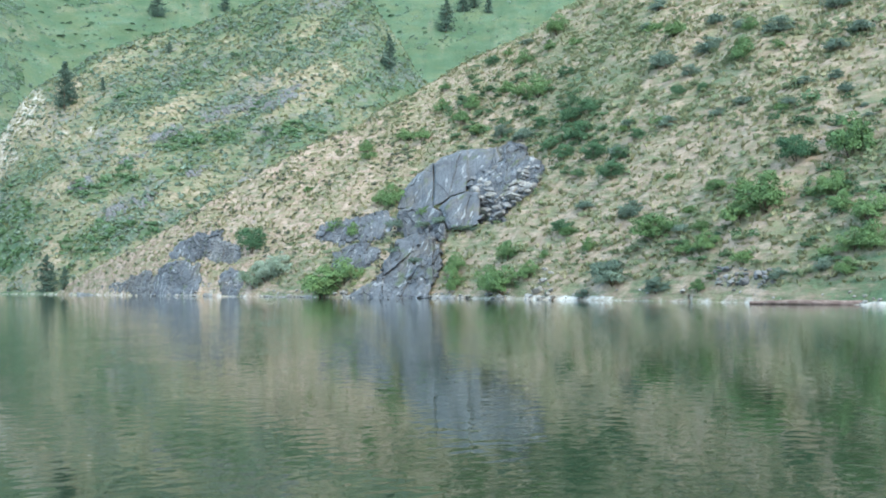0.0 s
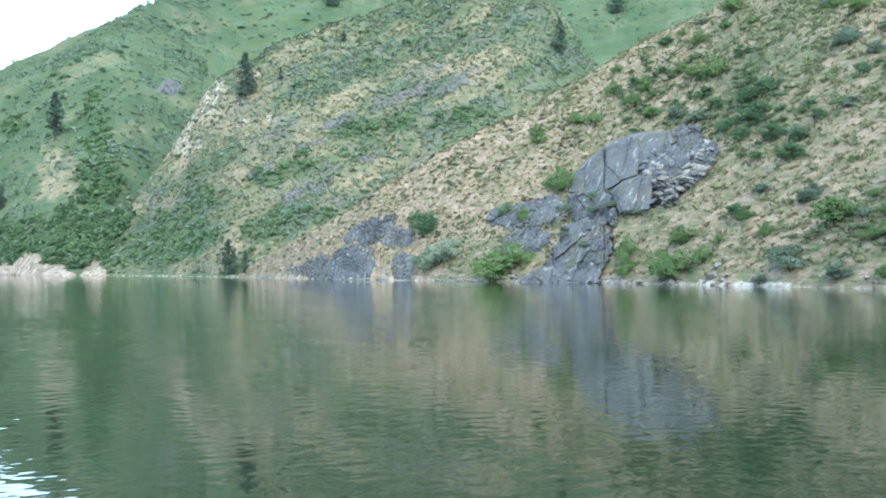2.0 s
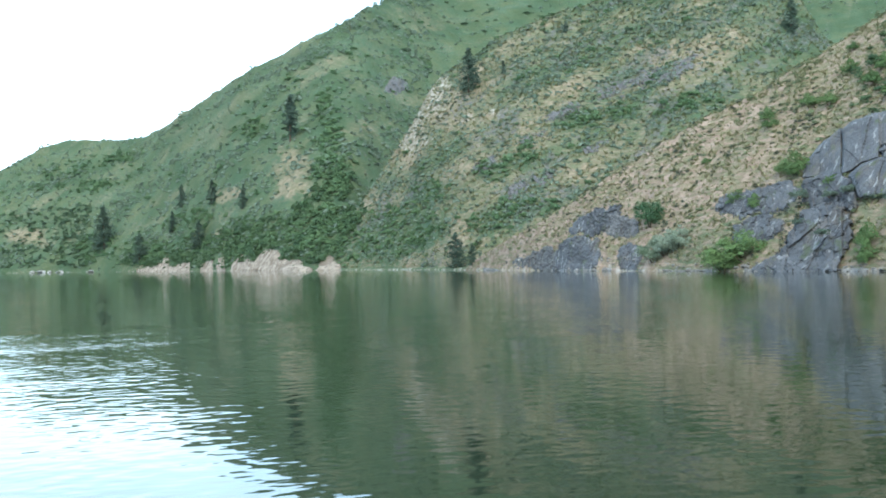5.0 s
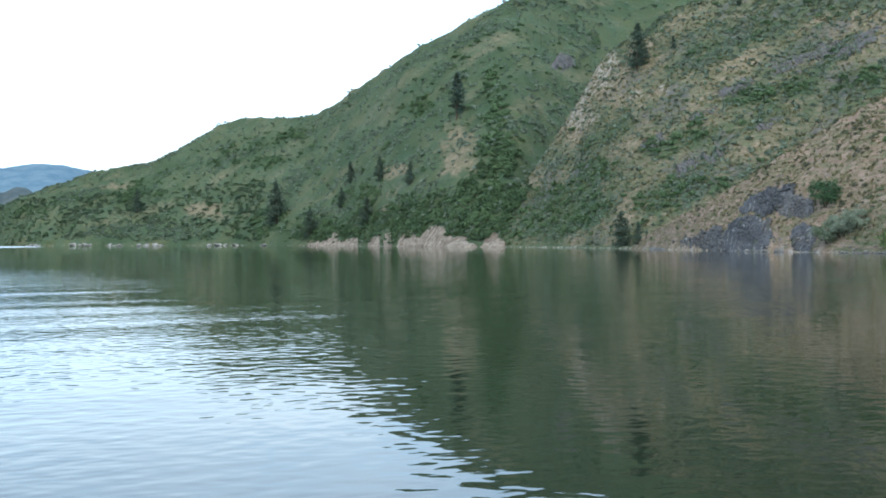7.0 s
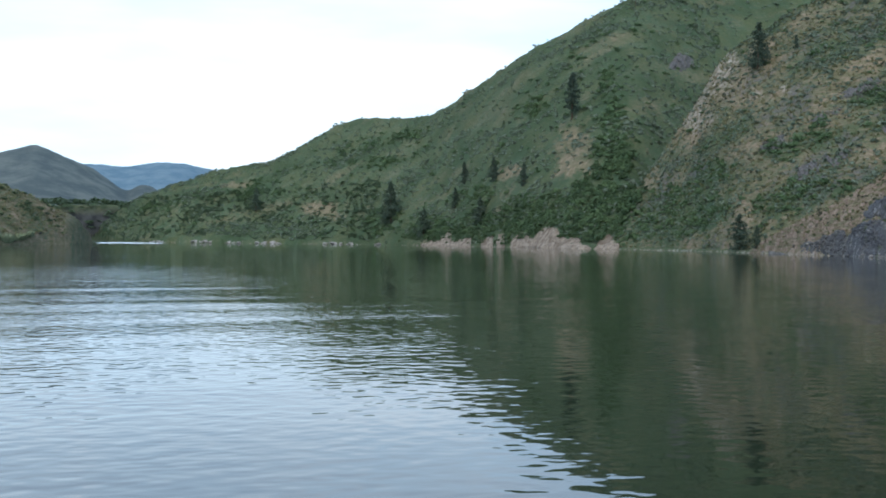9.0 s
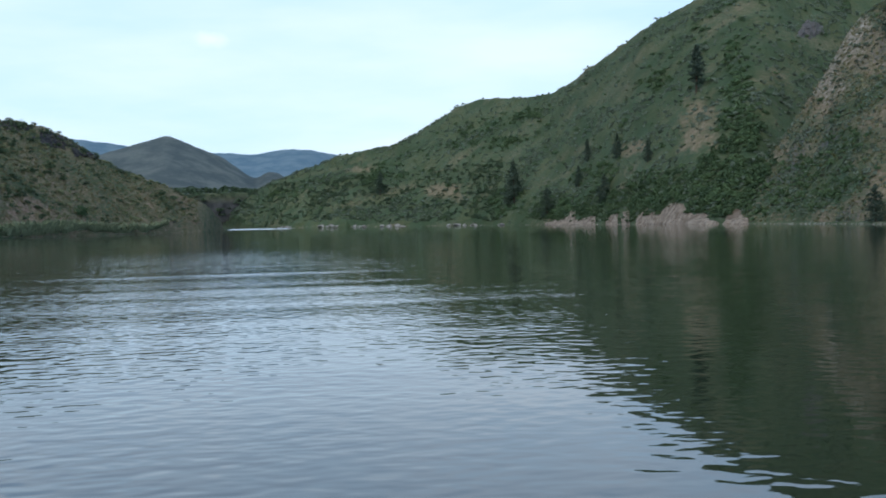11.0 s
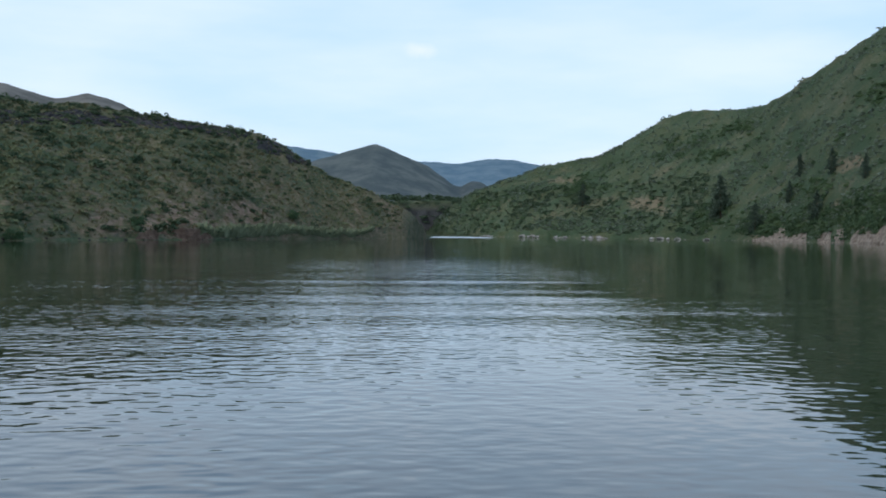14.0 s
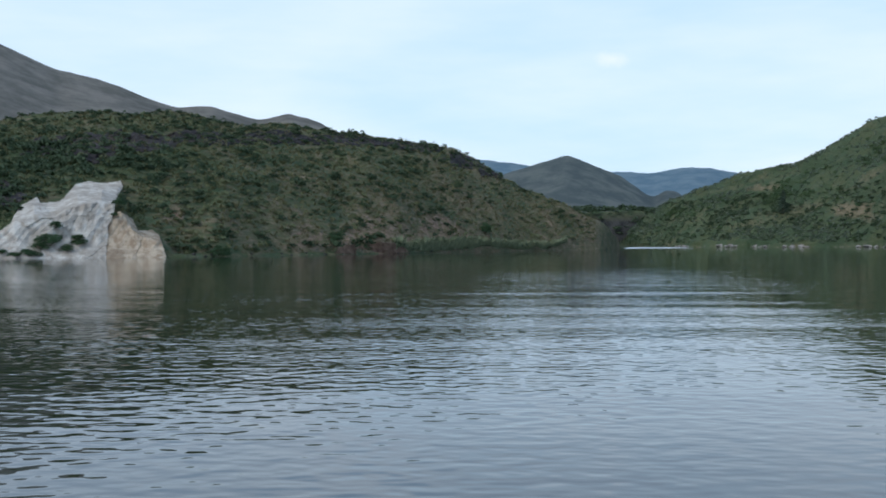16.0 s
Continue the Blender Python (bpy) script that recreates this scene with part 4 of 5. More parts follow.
BANK_MAIN = [(29.89, -0.59), (29.68, 0.11), (29.26, 0.34), (28.95, 0.23), (28.67, 0.54), (28.28, 0.8), (27.77, 0.69), (27.57, 0.35), (27.15, 0.19), (26.73, 0.31), (26.53, -0.09), (26.13, -0.25), (26.13, -0.56)]
BANK_STEPS = [[(31.69, -0.61), (31.36, 0.21), (30.94, 0.33), (30.9, -0.6)], [(30.71, -0.6), (30.66, 0.38), (30.38, 0.39), (30.32, -0.6)],
              [(30.18, -0.59), (29.96, 0.22), (29.45, 0.53), (29.53, 0.11), (29.73, -0.59)], [(26.07, -0.56), (25.74, 0.0), (25.33, 0.43), (25.04, 0.38), (24.76, -0.07), (24.73, -0.55)],
              [(34.7, -0.63), (34.48, -0.15), (34.15, 0.07), (33.71, 0.08), (33.32, 0.3), (33.04, 0.61), (32.96, 0.36), (33.12, -0.03), (32.48, 0.12), (32.06, 0.18), (31.97, -0.61)]]
earth_face(BLUFF_WHITE, 301, CHALK, "steep raw whitish earth bluff furrowed by rain", 1.8, 0.5, 0.05)
earth_face(BLUFF_TAN, 311, TAN_CHALK, "tan raw earth slip beside the white bluff", 1.5, 0.55, 0.08)
earth_face(BANK_MAIN, 341, BANK_EARTH, "pale raw earth slip below green brush at the water", 0.6, 0.9, 0.12, 0.03)
for k, ring in enumerate(BANK_STEPS):
    earth_face(ring, 351 + k, BANK_EARTH, "low pale raw earth bank at the water", 0.5, 0.7, 0.10, 0.03)


def hull_rock(seed, flat=0.7):
    """An angular stone: the hull of a few random points."""
    rng = random.Random(seed)
    bm = bmesh.new()
    for _ in range(14):
        p = Vector((rng.gauss(0, 1), rng.gauss(0, 1), rng.gauss(0, 1))).normalized() * rng.uniform(0.38, 0.52)
        bm.verts.new((p.x * 1.2, p.y, p.z * flat))
    res = bmesh.ops.convex_hull(bm, input=bm.verts)
    bmesh.ops.delete(bm, geom=list({g for g in res["geom_interior"] + res["geom_unused"] if isinstance(g, bmesh.types.BMVert)}), context="VERTS")
    bmesh.ops.bevel(bm, geom=bm.edges[:], offset=0.03, segments=1, affect="EDGES")
    me = bpy.data.meshes.new("rock")
    bm.to_mesh(me)
    bm.free()
    return me


def strew(count, low, high, spread, sizes, material, label, category, group, seed, name):
    rng = random.Random(seed)
    shapes = [hull_rock(seed + k) for k in range(6)]
    for me in shapes:
        me.materials.append(material)
    made = 0
    for _ in range(count * 30):
        az = rng.uniform(low, high)
        r = float(shore(az)) + rng.uniform(*spread)
        z = float(height(az, r)[0])
        x, y = plan(az, r)
        size = rng.uniform(*sizes) * rng.choice((0.6, 0.8, 1, 1, 1.4))
        ob = new(name, rng.choice(shapes))
        ob.matrix_basis = pose(float(x), float(y), max(z, -0.1) + 0.16 * size, rng.uniform(-15, 15), rng.uniform(-15, 15), rng.uniform(0, 360)) @ Matrix.Diagonal((size, size, size * rng.uniform(0.7, 1.1), 1))
        tagged(ob, label, category, group)
        made += 1
        if made == count:
            break


strew(45, -21, -5.5, (-0.4, 0.8), (0.25, 0.6), PALE_ROCK, "small pale stone on the beach", "stone", "stones along the beach", 406, "shore_stone")
strew(180, -5.5, 18, (-0.4, 1.0), (0.4, 1.1), PALE_ROCK, "pale angular stone at the waterline", "stone", "stones along the shore", 401, "shore_stone")
def rubble_boulders(count, seed):
    """Blocks fallen from the cliff, lying on the broken ledges beside it."""
    rng = random.Random(seed)
    shapes = [hull_rock(seed + k, 0.62) for k in range(6)]
    for k, me in enumerate(shapes):
        me.materials.append((RIB_ROCK, PALE_ROCK, RIB_ROCK, ROCK)[k % 4])
    made = 0
    while made < count:
        az, el = rng.uniform(-4.9, -1.4), rng.uniform(2.95, 6.0)
        if float(within(np.array(az), np.array(el), RUBBLE)) < 0.05:
            continue
        r = float(slope_range(np.array([[az]]), np.array([[el]]))[0, 0]) - 1.35
        x, y = plan(az, r)
        size = rng.uniform(0.9, 1.9) * rng.choice((0.6, 1.0, 1.4))
        ob = new("boulder", rng.choice(shapes))
        ob.matrix_basis = pose(float(x), float(y), EYE + r * math.tan(radians(el)), rng.uniform(-25, 25), rng.uniform(-25, 25), rng.uniform(0, 360)) @ Matrix.Diagonal((size, size, size * rng.uniform(0.7, 1.1), 1))
        tagged(ob, "angular fallen boulder on broken ledges beside the cliff", "boulder", "boulders beside the cliff")
        made += 1


rubble_boulders(120, 411)
strew(14, -5.5, -4.7, (0, 5), (0.5, 1.3), PALE_ROCK, "pale boulder in a pile at the shore", "boulder", "boulders piled at the shore", 421, "boulder")
strew(45, -16.0, -13.2, (0.8, 3), (0.5, 1.0), RIB_ROCK, "grey stone in a heap above the beach", "stone", "stones heaped above the beach", 431, "shore_stone")


def far_rocks():
    """Pale rocks in loose groups along the far shore: bearing and width."""
    rows = [(47.48, 4), (47.26, 5), (46.0, 3), (45.5, 6), (45.24, 5), (44.96, 6), (44.74, 5), (43.84, 5), (43.6, 4), (42.55, 4), (42.27, 4), (41.79, 5), (41.59, 3), (39.26, 4), (38.85, 5), (37.9, 3), (36.6, 3)]
    rng = random.Random(441)
    shapes = [hull_rock(441 + k, 0.8) for k in range(4)]
    for me in shapes:
        me.materials.append(WASHED_ROCK)
    rows = [(az + rng.uniform(-0.22, 0.22) * k, wide * (1.35 if k == 0 else rng.uniform(0.6, 1.1))) for az, wide in rows for k in range(3)]
    for az, wide in rows:
        x, y = plan(az, float(shore(az)) - 2.0)
        ob = new("shore_rock", rng.choice(shapes))
        ob.matrix_basis = pose(float(x), float(y), 0.12 * wide, rng.uniform(-12, 12), rng.uniform(-12, 12), rng.uniform(0, 360)) @ Matrix.Diagonal((wide, wide * 0.8, wide * rng.uniform(0.45, 0.7), 1))
        tagged(ob, "pale rock at the far shore", "rock", "rocks on the far shore")


far_rocks()
strew(40, 50.3, 72, (-0.5, 1.5), (0.5, 1.5), DARK_ROCK, "dark stone at the foot of the green bank", "stone", "dark stones on the bank", 451, "shore_stone")


# ---- plants ----
def leaf_cloud(rng, lumps, count, size, drop=0.25, lean=0.6):
    """Leaves on the skins of a few lumps (x, y, z, rx, rz): triangles, facing outwards more or less."""
    lumps = np.asarray(lumps, float)
    w = lumps[:, 3] * lumps[:, 4]
    pick = rng.choice(len(lumps), count, p=w / w.sum())
    d = rng.normal(size=(count, 3))
    d[:, 2] = np.where(d[:, 2] < -0.3, -d[:, 2], d[:, 2])
    d /= np.linalg.norm(d, axis=1, keepdims=True)
    depth = 1 - drop * rng.random(count) ** 1.5
    c = lumps[pick, :3] + d * depth[:, None] * np.stack([lumps[pick, 3], lumps[pick, 3], lumps[pick, 4]], -1)
    n = d + lean * rng.normal(size=(count, 3))
    n /= np.linalg.norm(n, axis=1, keepdims=True)
    a = np.cross(n, rng.normal(size=(count, 3)))
    a /= np.linalg.norm(a, axis=1, keepdims=True)
    b = np.cross(n, a)
    s = size * rng.uniform(0.6, 1.4, count)[:, None]
    v = np.stack([c - a * s * 0.6 - b * s * 0.5, c + a * s * 0.6 - b * s * 0.5, c + b * s + 0.1 * s * n], 1)
    return v.reshape(-1, 3)


def random_lumps(rng, n, spread, low, high, rad):
    out = []
    for _ in range(n):
        t = rng.uniform(0, 2 * np.pi)
        q = spread * np.sqrt(rng.random())
        k = rng.uniform(*rad)
        out.append((q * np.cos(t), q * np.sin(t), rng.uniform(low, high) * (1 - 0.5 * q / max(spread, 1e-6)), k, k * rng.uniform(0.7, 1.0)))
    return out


def scatter(seed, count, low, high, hill, density, top=1.12, wet=0.5):
    """Random places on the slopes: bearing, range, height; density(az, r, z, hill) gives the chance of keeping one."""
    rng = np.random.default_rng(seed)
    out = []
    for _ in range(40):
        az = rng.uniform(low, high, 20000)
        foot, crest = np.interp(az, FINE, HILLS[hill].foot), np.interp(az, FINE, HILLS[hill].crest)
        r = np.maximum(foot + (crest - foot) * top * rng.random(20000), shore(az)) + 0.5
        z, which = height(az, r)
        ok = (z > wet) & (rng.random(20000) < density(az, r, z, which) * np.clip((crest - foot) * r / np.percentile((crest - foot) * r, 80), 0, 1))
        out.append(np.stack([az[ok], r[ok], z[ok]], -1))
        if sum(map(len, out)) >= count:
            break
    return np.concatenate(out)[:count]


def plant_stuff(name, places, shapes, sizes, material, label, category, seed, squash=(0.8, 1.1), tone_at=None, sink=0.06):
    """Many plants of one kind in one mesh."""
    rng = np.random.default_rng(seed)
    verts, tones = [], []
    kind = rng.integers(len(shapes), size=len(places))
    for k, shape in enumerate(shapes):
        p = places[kind == k]
        if not len(p):
            continue
        s = rng.uniform(*sizes, len(p)) * rng.choice([0.7, 1.0, 1.0, 1.35], len(p))
        t, h = rng.uniform(0, 2 * np.pi, len(p)), rng.uniform(*squash, len(p))
        co, si = np.cos(t) * s, np.sin(t) * s
        x, y = plan(p[:, 0], p[:, 1])
        vx = shape[None, :, 0] * co[:, None] - shape[None, :, 1] * si[:, None] + x[:, None]
        vy = shape[None, :, 0] * si[:, None] + shape[None, :, 1] * co[:, None] + y[:, None]
        vz = shape[None, :, 2] * (s * h)[:, None] + (p[:, 2] - sink * s)[:, None]
        verts.append(np.stack([vx, vy, vz], -1).reshape(-1, 3))
        tone = rng.random(len(p)) if tone_at is None else np.clip(tone_at(p) + rng.normal(0, 0.22, len(p)), 0, 1)
        tones.append(np.repeat(tone, len(shape)))
    verts = np.concatenate(verts)
    ob = mesh_object(name, verts, np.arange(len(verts)).reshape(-1, 3), material, smooth=False)
    layer = ob.data.attributes.new("tone", "FLOAT", "POINT")
    layer.data.foreach_set("value", np.concatenate(tones).astype(np.float32))
    return tagged(ob, label, category, kind="stuff")


RNG = np.random.default_rng(7)
SAGE_SHAPES = [leaf_cloud(RNG, random_lumps(RNG, 5, 0.28, 0.12, 0.34, (0.16, 0.26)), 70, 0.10) for _ in range(5)]
SAGE_MID = [leaf_cloud(RNG, random_lumps(RNG, 5, 0.28, 0.12, 0.34, (0.16, 0.26)), 32, 0.15) for _ in range(5)]
SAGE_FAR = [leaf_cloud(RNG, random_lumps(RNG, 4, 0.25, 0.12, 0.34, (0.18, 0.28)), 24, 0.19) for _ in range(5)]
FINE_SHAPES = [leaf_cloud(RNG, random_lumps(RNG, 9, 0.34, 0.2, 0.6, (0.14, 0.24)), 240, 0.066, 0.4) for _ in range(5)]
THICK_SHAPES = [leaf_cloud(RNG, random_lumps(RNG, 8, 0.36, 0.2, 0.6, (0.16, 0.26)), 135, 0.10) for _ in range(5)]


def tuft_shape(blades):
    t = RNG.uniform(0, 2 * np.pi, blades)
    lean, w, h = RNG.uniform(0.2, 0.6, blades), RNG.uniform(0.10, 0.2, blades), RNG.uniform(0.3, 0.6, blades)
    c, s = np.cos(t), np.sin(t)
    foot = np.stack([c * 0.1, s * 0.1, 0 * t], -1)
    side = np.stack([-s * w, c * w, 0 * t], -1)
    tip = np.stack([c * lean, s * lean, h], -1)
    return np.stack([foot - side, foot + side, tip], 1).reshape(-1, 3)


TUFT_SHAPES = [tuft_shape(9) for _ in range(6)]


def clear_of(rings, az, r, z, margin=0.08):
    el = np.degrees(np.arctan2(z - EYE, r))
    free = np.ones(np.shape(az))
    for ring in rings:
        (a0, e0), (a1, e1) = np.min(ring, 0) - 0.5, np.max(ring, 0) + 0.5
        near = (az > a0) & (az < a1) & (el > e0) & (el < e1)
        if near.any():
            free[near] *= within(az[near], el[near], ring) < -margin
    return free


ROCK_RINGS = [FACE_LEFT, FACE_RIGHT, FACE_LOW, FACE_MID, FOOT, FOOT_LOW, LEDGE_HIGH, LEDGE_LOW, RUBBLE, CAP, SPUR_HIGH, SPUR_MAIN, SPUR_RUBBLE, SPUR_RIGHT, SPUR_LEFT]


def bare(az, r, z):
    """0 on rock faces, 1 elsewhere."""
    return clear_of(ROCK_RINGS, az, r, z, 0.0)


def lush(az, r, z, which):
    return ground_cover(az, r, z, which)[0]


def off_bank(az, r, z, margin=0.08):
    """0 on raw earth banks, 1 elsewhere."""
    return clear_of([BLUFF_WHITE, BLUFF_TAN, BANK_MAIN] + BANK_STEPS, az, r, z, margin) * (r - shore(az) > 1.5)


def patchy(az, r, size, seed):
    x, y = plan(az, r)
    return step(-0.12, 0.25, fbm(x / size, y / size, 3, seed))


# sagebrush and small bushes
sage_spur = scatter(501, 2900, -23, 18.5, 0, lambda a, r, z, w: (w == 0) * bare(a, r, z) * off_bank(a, r, z) * (0.12 + 0.5 * patchy(a, r, 12, 601)) * np.where(a > 3, 0.4, 1.0))
plant_stuff("sagebrush", sage_spur, SAGE_SHAPES, (0.6, 1.5), OLIVE_SAGE, "olive sagebrush dotted over a dry tan slope", "bush", 511)
sage_ridge = scatter(502, 9000, -2, 26, 1, lambda a, r, z, w: (w == 1) * (0.35 + 0.65 * step(-0.15, 0.3, streaks(a, z, 17, 8.0))))
plant_stuff("sagebrush", sage_ridge, SAGE_FAR, (0.8, 2.2), SAGE, "grey-green sagebrush over a stony ridge", "bush", 512)
sage_hill = scatter(503, 9000, 20, 50, 2, lambda a, r, z, w: (w == 2) * off_bank(a, r, z) * (0.12 + 0.8 * step(-0.1, 0.3, streaks(a, z, 17, 8.0))))
plant_stuff("sagebrush", sage_hill, SAGE_FAR, (1.2, 3.2), SAGE, "low green bushes over a tall grassy hill", "bush", 513)
sage_high = scatter(504, 5000, -8, 22, 2, lambda a, r, z, w: (w == 2) * (0.25 + 0.7 * patchy(a, r, 30, 604)))
plant_stuff("sagebrush", sage_high, SAGE_FAR, (1.3, 3.4), SAGE, "dark bushes high on a green hillside", "bush", 514)
sage_bluff = scatter(505, 3000, 51.5, 84, 3, lambda a, r, z, w: (w == 3) * off_bank(a, r, z) * (0.25 + 0.7 * patchy(a, r, 14, 605)))
plant_stuff("sagebrush", sage_bluff, SAGE_MID, (0.9, 2.3), OLIVE_SAGE, "olive sagebrush covering a low green hill", "bush", 515, tone_at=lambda p: 0.85 + 0 * p[:, 0])
round_bluff = scatter(510, 750, 51.5, 84, 3, lambda a, r, z, w: (w == 3) * off_bank(a, r, z) * (0.3 + 0.7 * patchy(a, r, 20, 610)))
plant_stuff("thicket", round_bluff, THICK_SHAPES, (1.3, 3.0), DARK_THICKET, "round dark bushes dotted over a low hill", "shrub", 520, (0.6, 0.95))

high_brush = scatter(508, 380, -8, 22, 2, lambda a, r, z, w: (w == 2) * patchy(a, r, 45, 608) ** 2)
plant_stuff("thicket", high_brush, THICK_SHAPES, (2.5, 6.0), DARK_THICKET, "dark brush in drifts high on a green hillside", "shrub", 518, (0.4, 0.7))
ridge_dots = scatter(511, 1300, -1, 23, 1, lambda a, r, z, w: (w == 1) * (0.3 + 0.7 * patchy(a, r, 22, 611)))
plant_stuff("sagebrush", ridge_dots, SAGE_FAR, (0.9, 1.8), DULL_BRUSH, "small dark brush dotted over the stony ridge", "bush", 521, (0.8, 1.2))
crest_brush = scatter(506, 440, 1.5, 18.3, 0, lambda a, r, z, w: (w == 0) * bare(a, r, z) * off_bank(a, r, z) * (0.3 + 0.7 * patchy(a, r, 9, 606)))
plant_stuff("sagebrush", crest_brush, SAGE_SHAPES, (0.6, 1.3), DULL_BRUSH, "dull dark brush dotted over bare orange-tan earth", "bush", 516, (0.9, 1.3))
round_brush = scatter(507, 300, -22.5, 0, 0, lambda a, r, z, w: (w == 0) * bare(a, r, z) * off_bank(a, r, z) * (0.15 + 0.6 * patchy(a, r, 18, 607)))
plant_stuff("sagebrush", round_brush, FINE_SHAPES, (0.9, 2.1), OLIVE_SAGE, "rounded olive bushes on yellow-olive grass", "bush", 517, (0.7, 1.0))
rim_brush = scatter(509, 260, 54, 80, 3, lambda a, r, z, w: (np.abs(r - np.interp(a, FINE, HILLS[3].crest)) < 9) * 0.8)
plant_stuff("thicket", rim_brush, THICK_SHAPES, (1.2, 2.8), DARK_THICKET, "dark bushes along the rocky crest", "shrub", 519, (0.6, 0.9))

# bunchgrass
dry_tone = lambda p: 1.05 - lush(p[:, 0], p[:, 1], p[:, 2], cover(p[:, 0], p[:, 1])[1])
grass_spur = scatter(521, 15000, -23, 18.5, 0, lambda a, r, z, w: (w == 0) * bare(a, r, z) * off_bank(a, r, z) * 0.9)
plant_stuff("bunchgrass", grass_spur, TUFT_SHAPES, (0.5, 0.95), TUFT, "tufts of dry and green bunchgrass on the slope", "grass", 531, tone_at=dry_tone)
grass_ridge = scatter(522, 12000, -2, 26, 1, lambda a, r, z, w: (w == 1) * 0.9)
plant_stuff("bunchgrass", grass_ridge, TUFT_SHAPES, (0.8, 1.5), TUFT, "tufts of bunchgrass on the stony ridge", "grass", 532, tone_at=dry_tone)
grass_bluff = scatter(523, 9000, 51.5, 84, 3, lambda a, r, z, w: (w == 3) * off_bank(a, r, z) * 0.9)
plant_stuff("bunchgrass", grass_bluff, TUFT_SHAPES, (0.8, 1.5), TUFT, "tufts of olive grass on the low hill", "grass", 533, tone_at=lambda p: dry_tone(p) + 0.2)

# thickets
thick = scatter(541, 1900, 20, 50, 2, lambda a, r, z, w: ((w == 1) | (w == 2) | (w == 7)) * off_bank(a, r, z) * (blob(a, z, THICK_SPOTS) * np.where(z < 32, 0.6 + 0.4 * patchy(a, r, 16, 641), 0.15 + 0.85 * patchy(a, r, 16, 641)) + 0.03) * (r < np.interp(a, FINE, HILLS[2].crest) - 22))
plant_stuff("thicket", thick, THICK_SHAPES, (1.8, 4.6), FRESH_THICKET, "dense green thicket in a gully above the shore", "shrub", 551, (0.6, 0.95))
thick_ridge = scatter(542, 1000, 0, 26.5, 1, lambda a, r, z, w: (w == 1) * (blob(a, z, THICK_SPOTS) + 0.03 + 0.10 * step(0.05, 0.35, streaks(a, z, 17, 8.0))))
plant_stuff("thicket", thick_ridge, THICK_SHAPES, (1.2, 3.0), FRESH_THICKET, "green shrubs in folds of the ridge", "shrub", 552, (0.6, 0.95))
thick_spur = scatter(544, 260, -22, 6, 0, lambda a, r, z, w: (w == 0) * bare(a, r, z) * off_bank(a, r, z) * blob(a, z, [(-3.0, 30, 3.2, 8), (-6.5, 22, 2.2, 7), (-19, 7, 2.5, 6), (-13, 5, 3, 3), (-19, 18, 2.5, 4)]))
plant_stuff("thicket", thick_spur, FINE_SHAPES, (1.0, 2.6), THICKET, "small green shrubs in a fold of the dry slope", "shrub", 554, (0.6, 0.9))
thick_bluff = scatter(543, 800, 51.8, 84, 3, lambda a, r, z, w: (w == 3) * off_bank(a, r, z) * (blob(a, z, THICK_SPOTS) + 0.12 + 0.5 * (z < 2.5)) * np.where(a < 58, 0.5, 1.0))
plant_stuff("thicket", thick_bluff, THICK_SHAPES, (1.5, 4.0), DARK_THICKET, "dark green shrubs on the low hill", "shrub", 553, (0.6, 0.95))

thick_low = scatter(548, 1500, 36.6, 50, 2, lambda a, r, z, w: (w == 2) * off_bank(a, r, z) * (z < 46 - 0.5 * (a - 33)) * (0.3 + 0.7 * patchy(a, r, 38, 648)))
plant_stuff("thicket", thick_low, THICK_SHAPES, (1.8, 4.4), DARK_THICKET, "dark green brush over the lower slope by the narrows", "shrub", 558, (0.5, 0.8))

low_thick = scatter(549, 1200, 20, 35.5, 2, lambda a, r, z, w: off_bank(a, r, z, -0.03) * np.clip(2 * blob(a, z, LOW_THICK), 0, 1) * (0.2 + 0.8 * patchy(a, r, 11, 649)), 0.7)
plant_stuff("thicket", low_thick, THICK_SHAPES, (2.0, 4.4), THICKET, "dense green thicket above the raw banks", "shrub", 559, (0.6, 0.9))

# brush on the cliff at the end of the narrows
rng = np.random.default_rng(560)
table_az, table_r = rng.uniform(46.5, 54, 420), np.concatenate([rng.uniform(1086, 1108, 140), rng.uniform(1104, 1200, 280)])
table_places = np.stack([table_az, table_r, BACKDROP[0](table_az, table_r) - 0.8], -1)
plant_stuff("thicket", table_places, SAGE_MID, (4.0, 10.0), DARK_THICKET, "dark brush on the cliff at the end of the narrows", "shrub", 560, (0.5, 0.8))

# shrubs that hang over the raw banks
brow = scatter(545, 340, 24.4, 35, 2, lambda a, r, z, w: off_bank(a, r, z, -0.12) * ((r - shore(a)) < 22) * 0.8, 0.3)
plant_stuff("thicket", brow, THICK_SHAPES, (1.5, 3.4), THICKET, "green shrubs along the brow of the raw bank", "shrub", 555, (0.6, 0.9))

# reeds along the left shore
reeds = scatter(561, 2600, 53, 61.5, 3, lambda a, r, z, w: (r - shore(a) < 5) * 1.0, 0.05, -0.6)
plant_stuff("reeds", reeds, [tuft_shape(8) for _ in range(4)], (1.5, 2.6), REED, "pale green reeds along the water's edge", "reeds", 571, (1.0, 1.5))


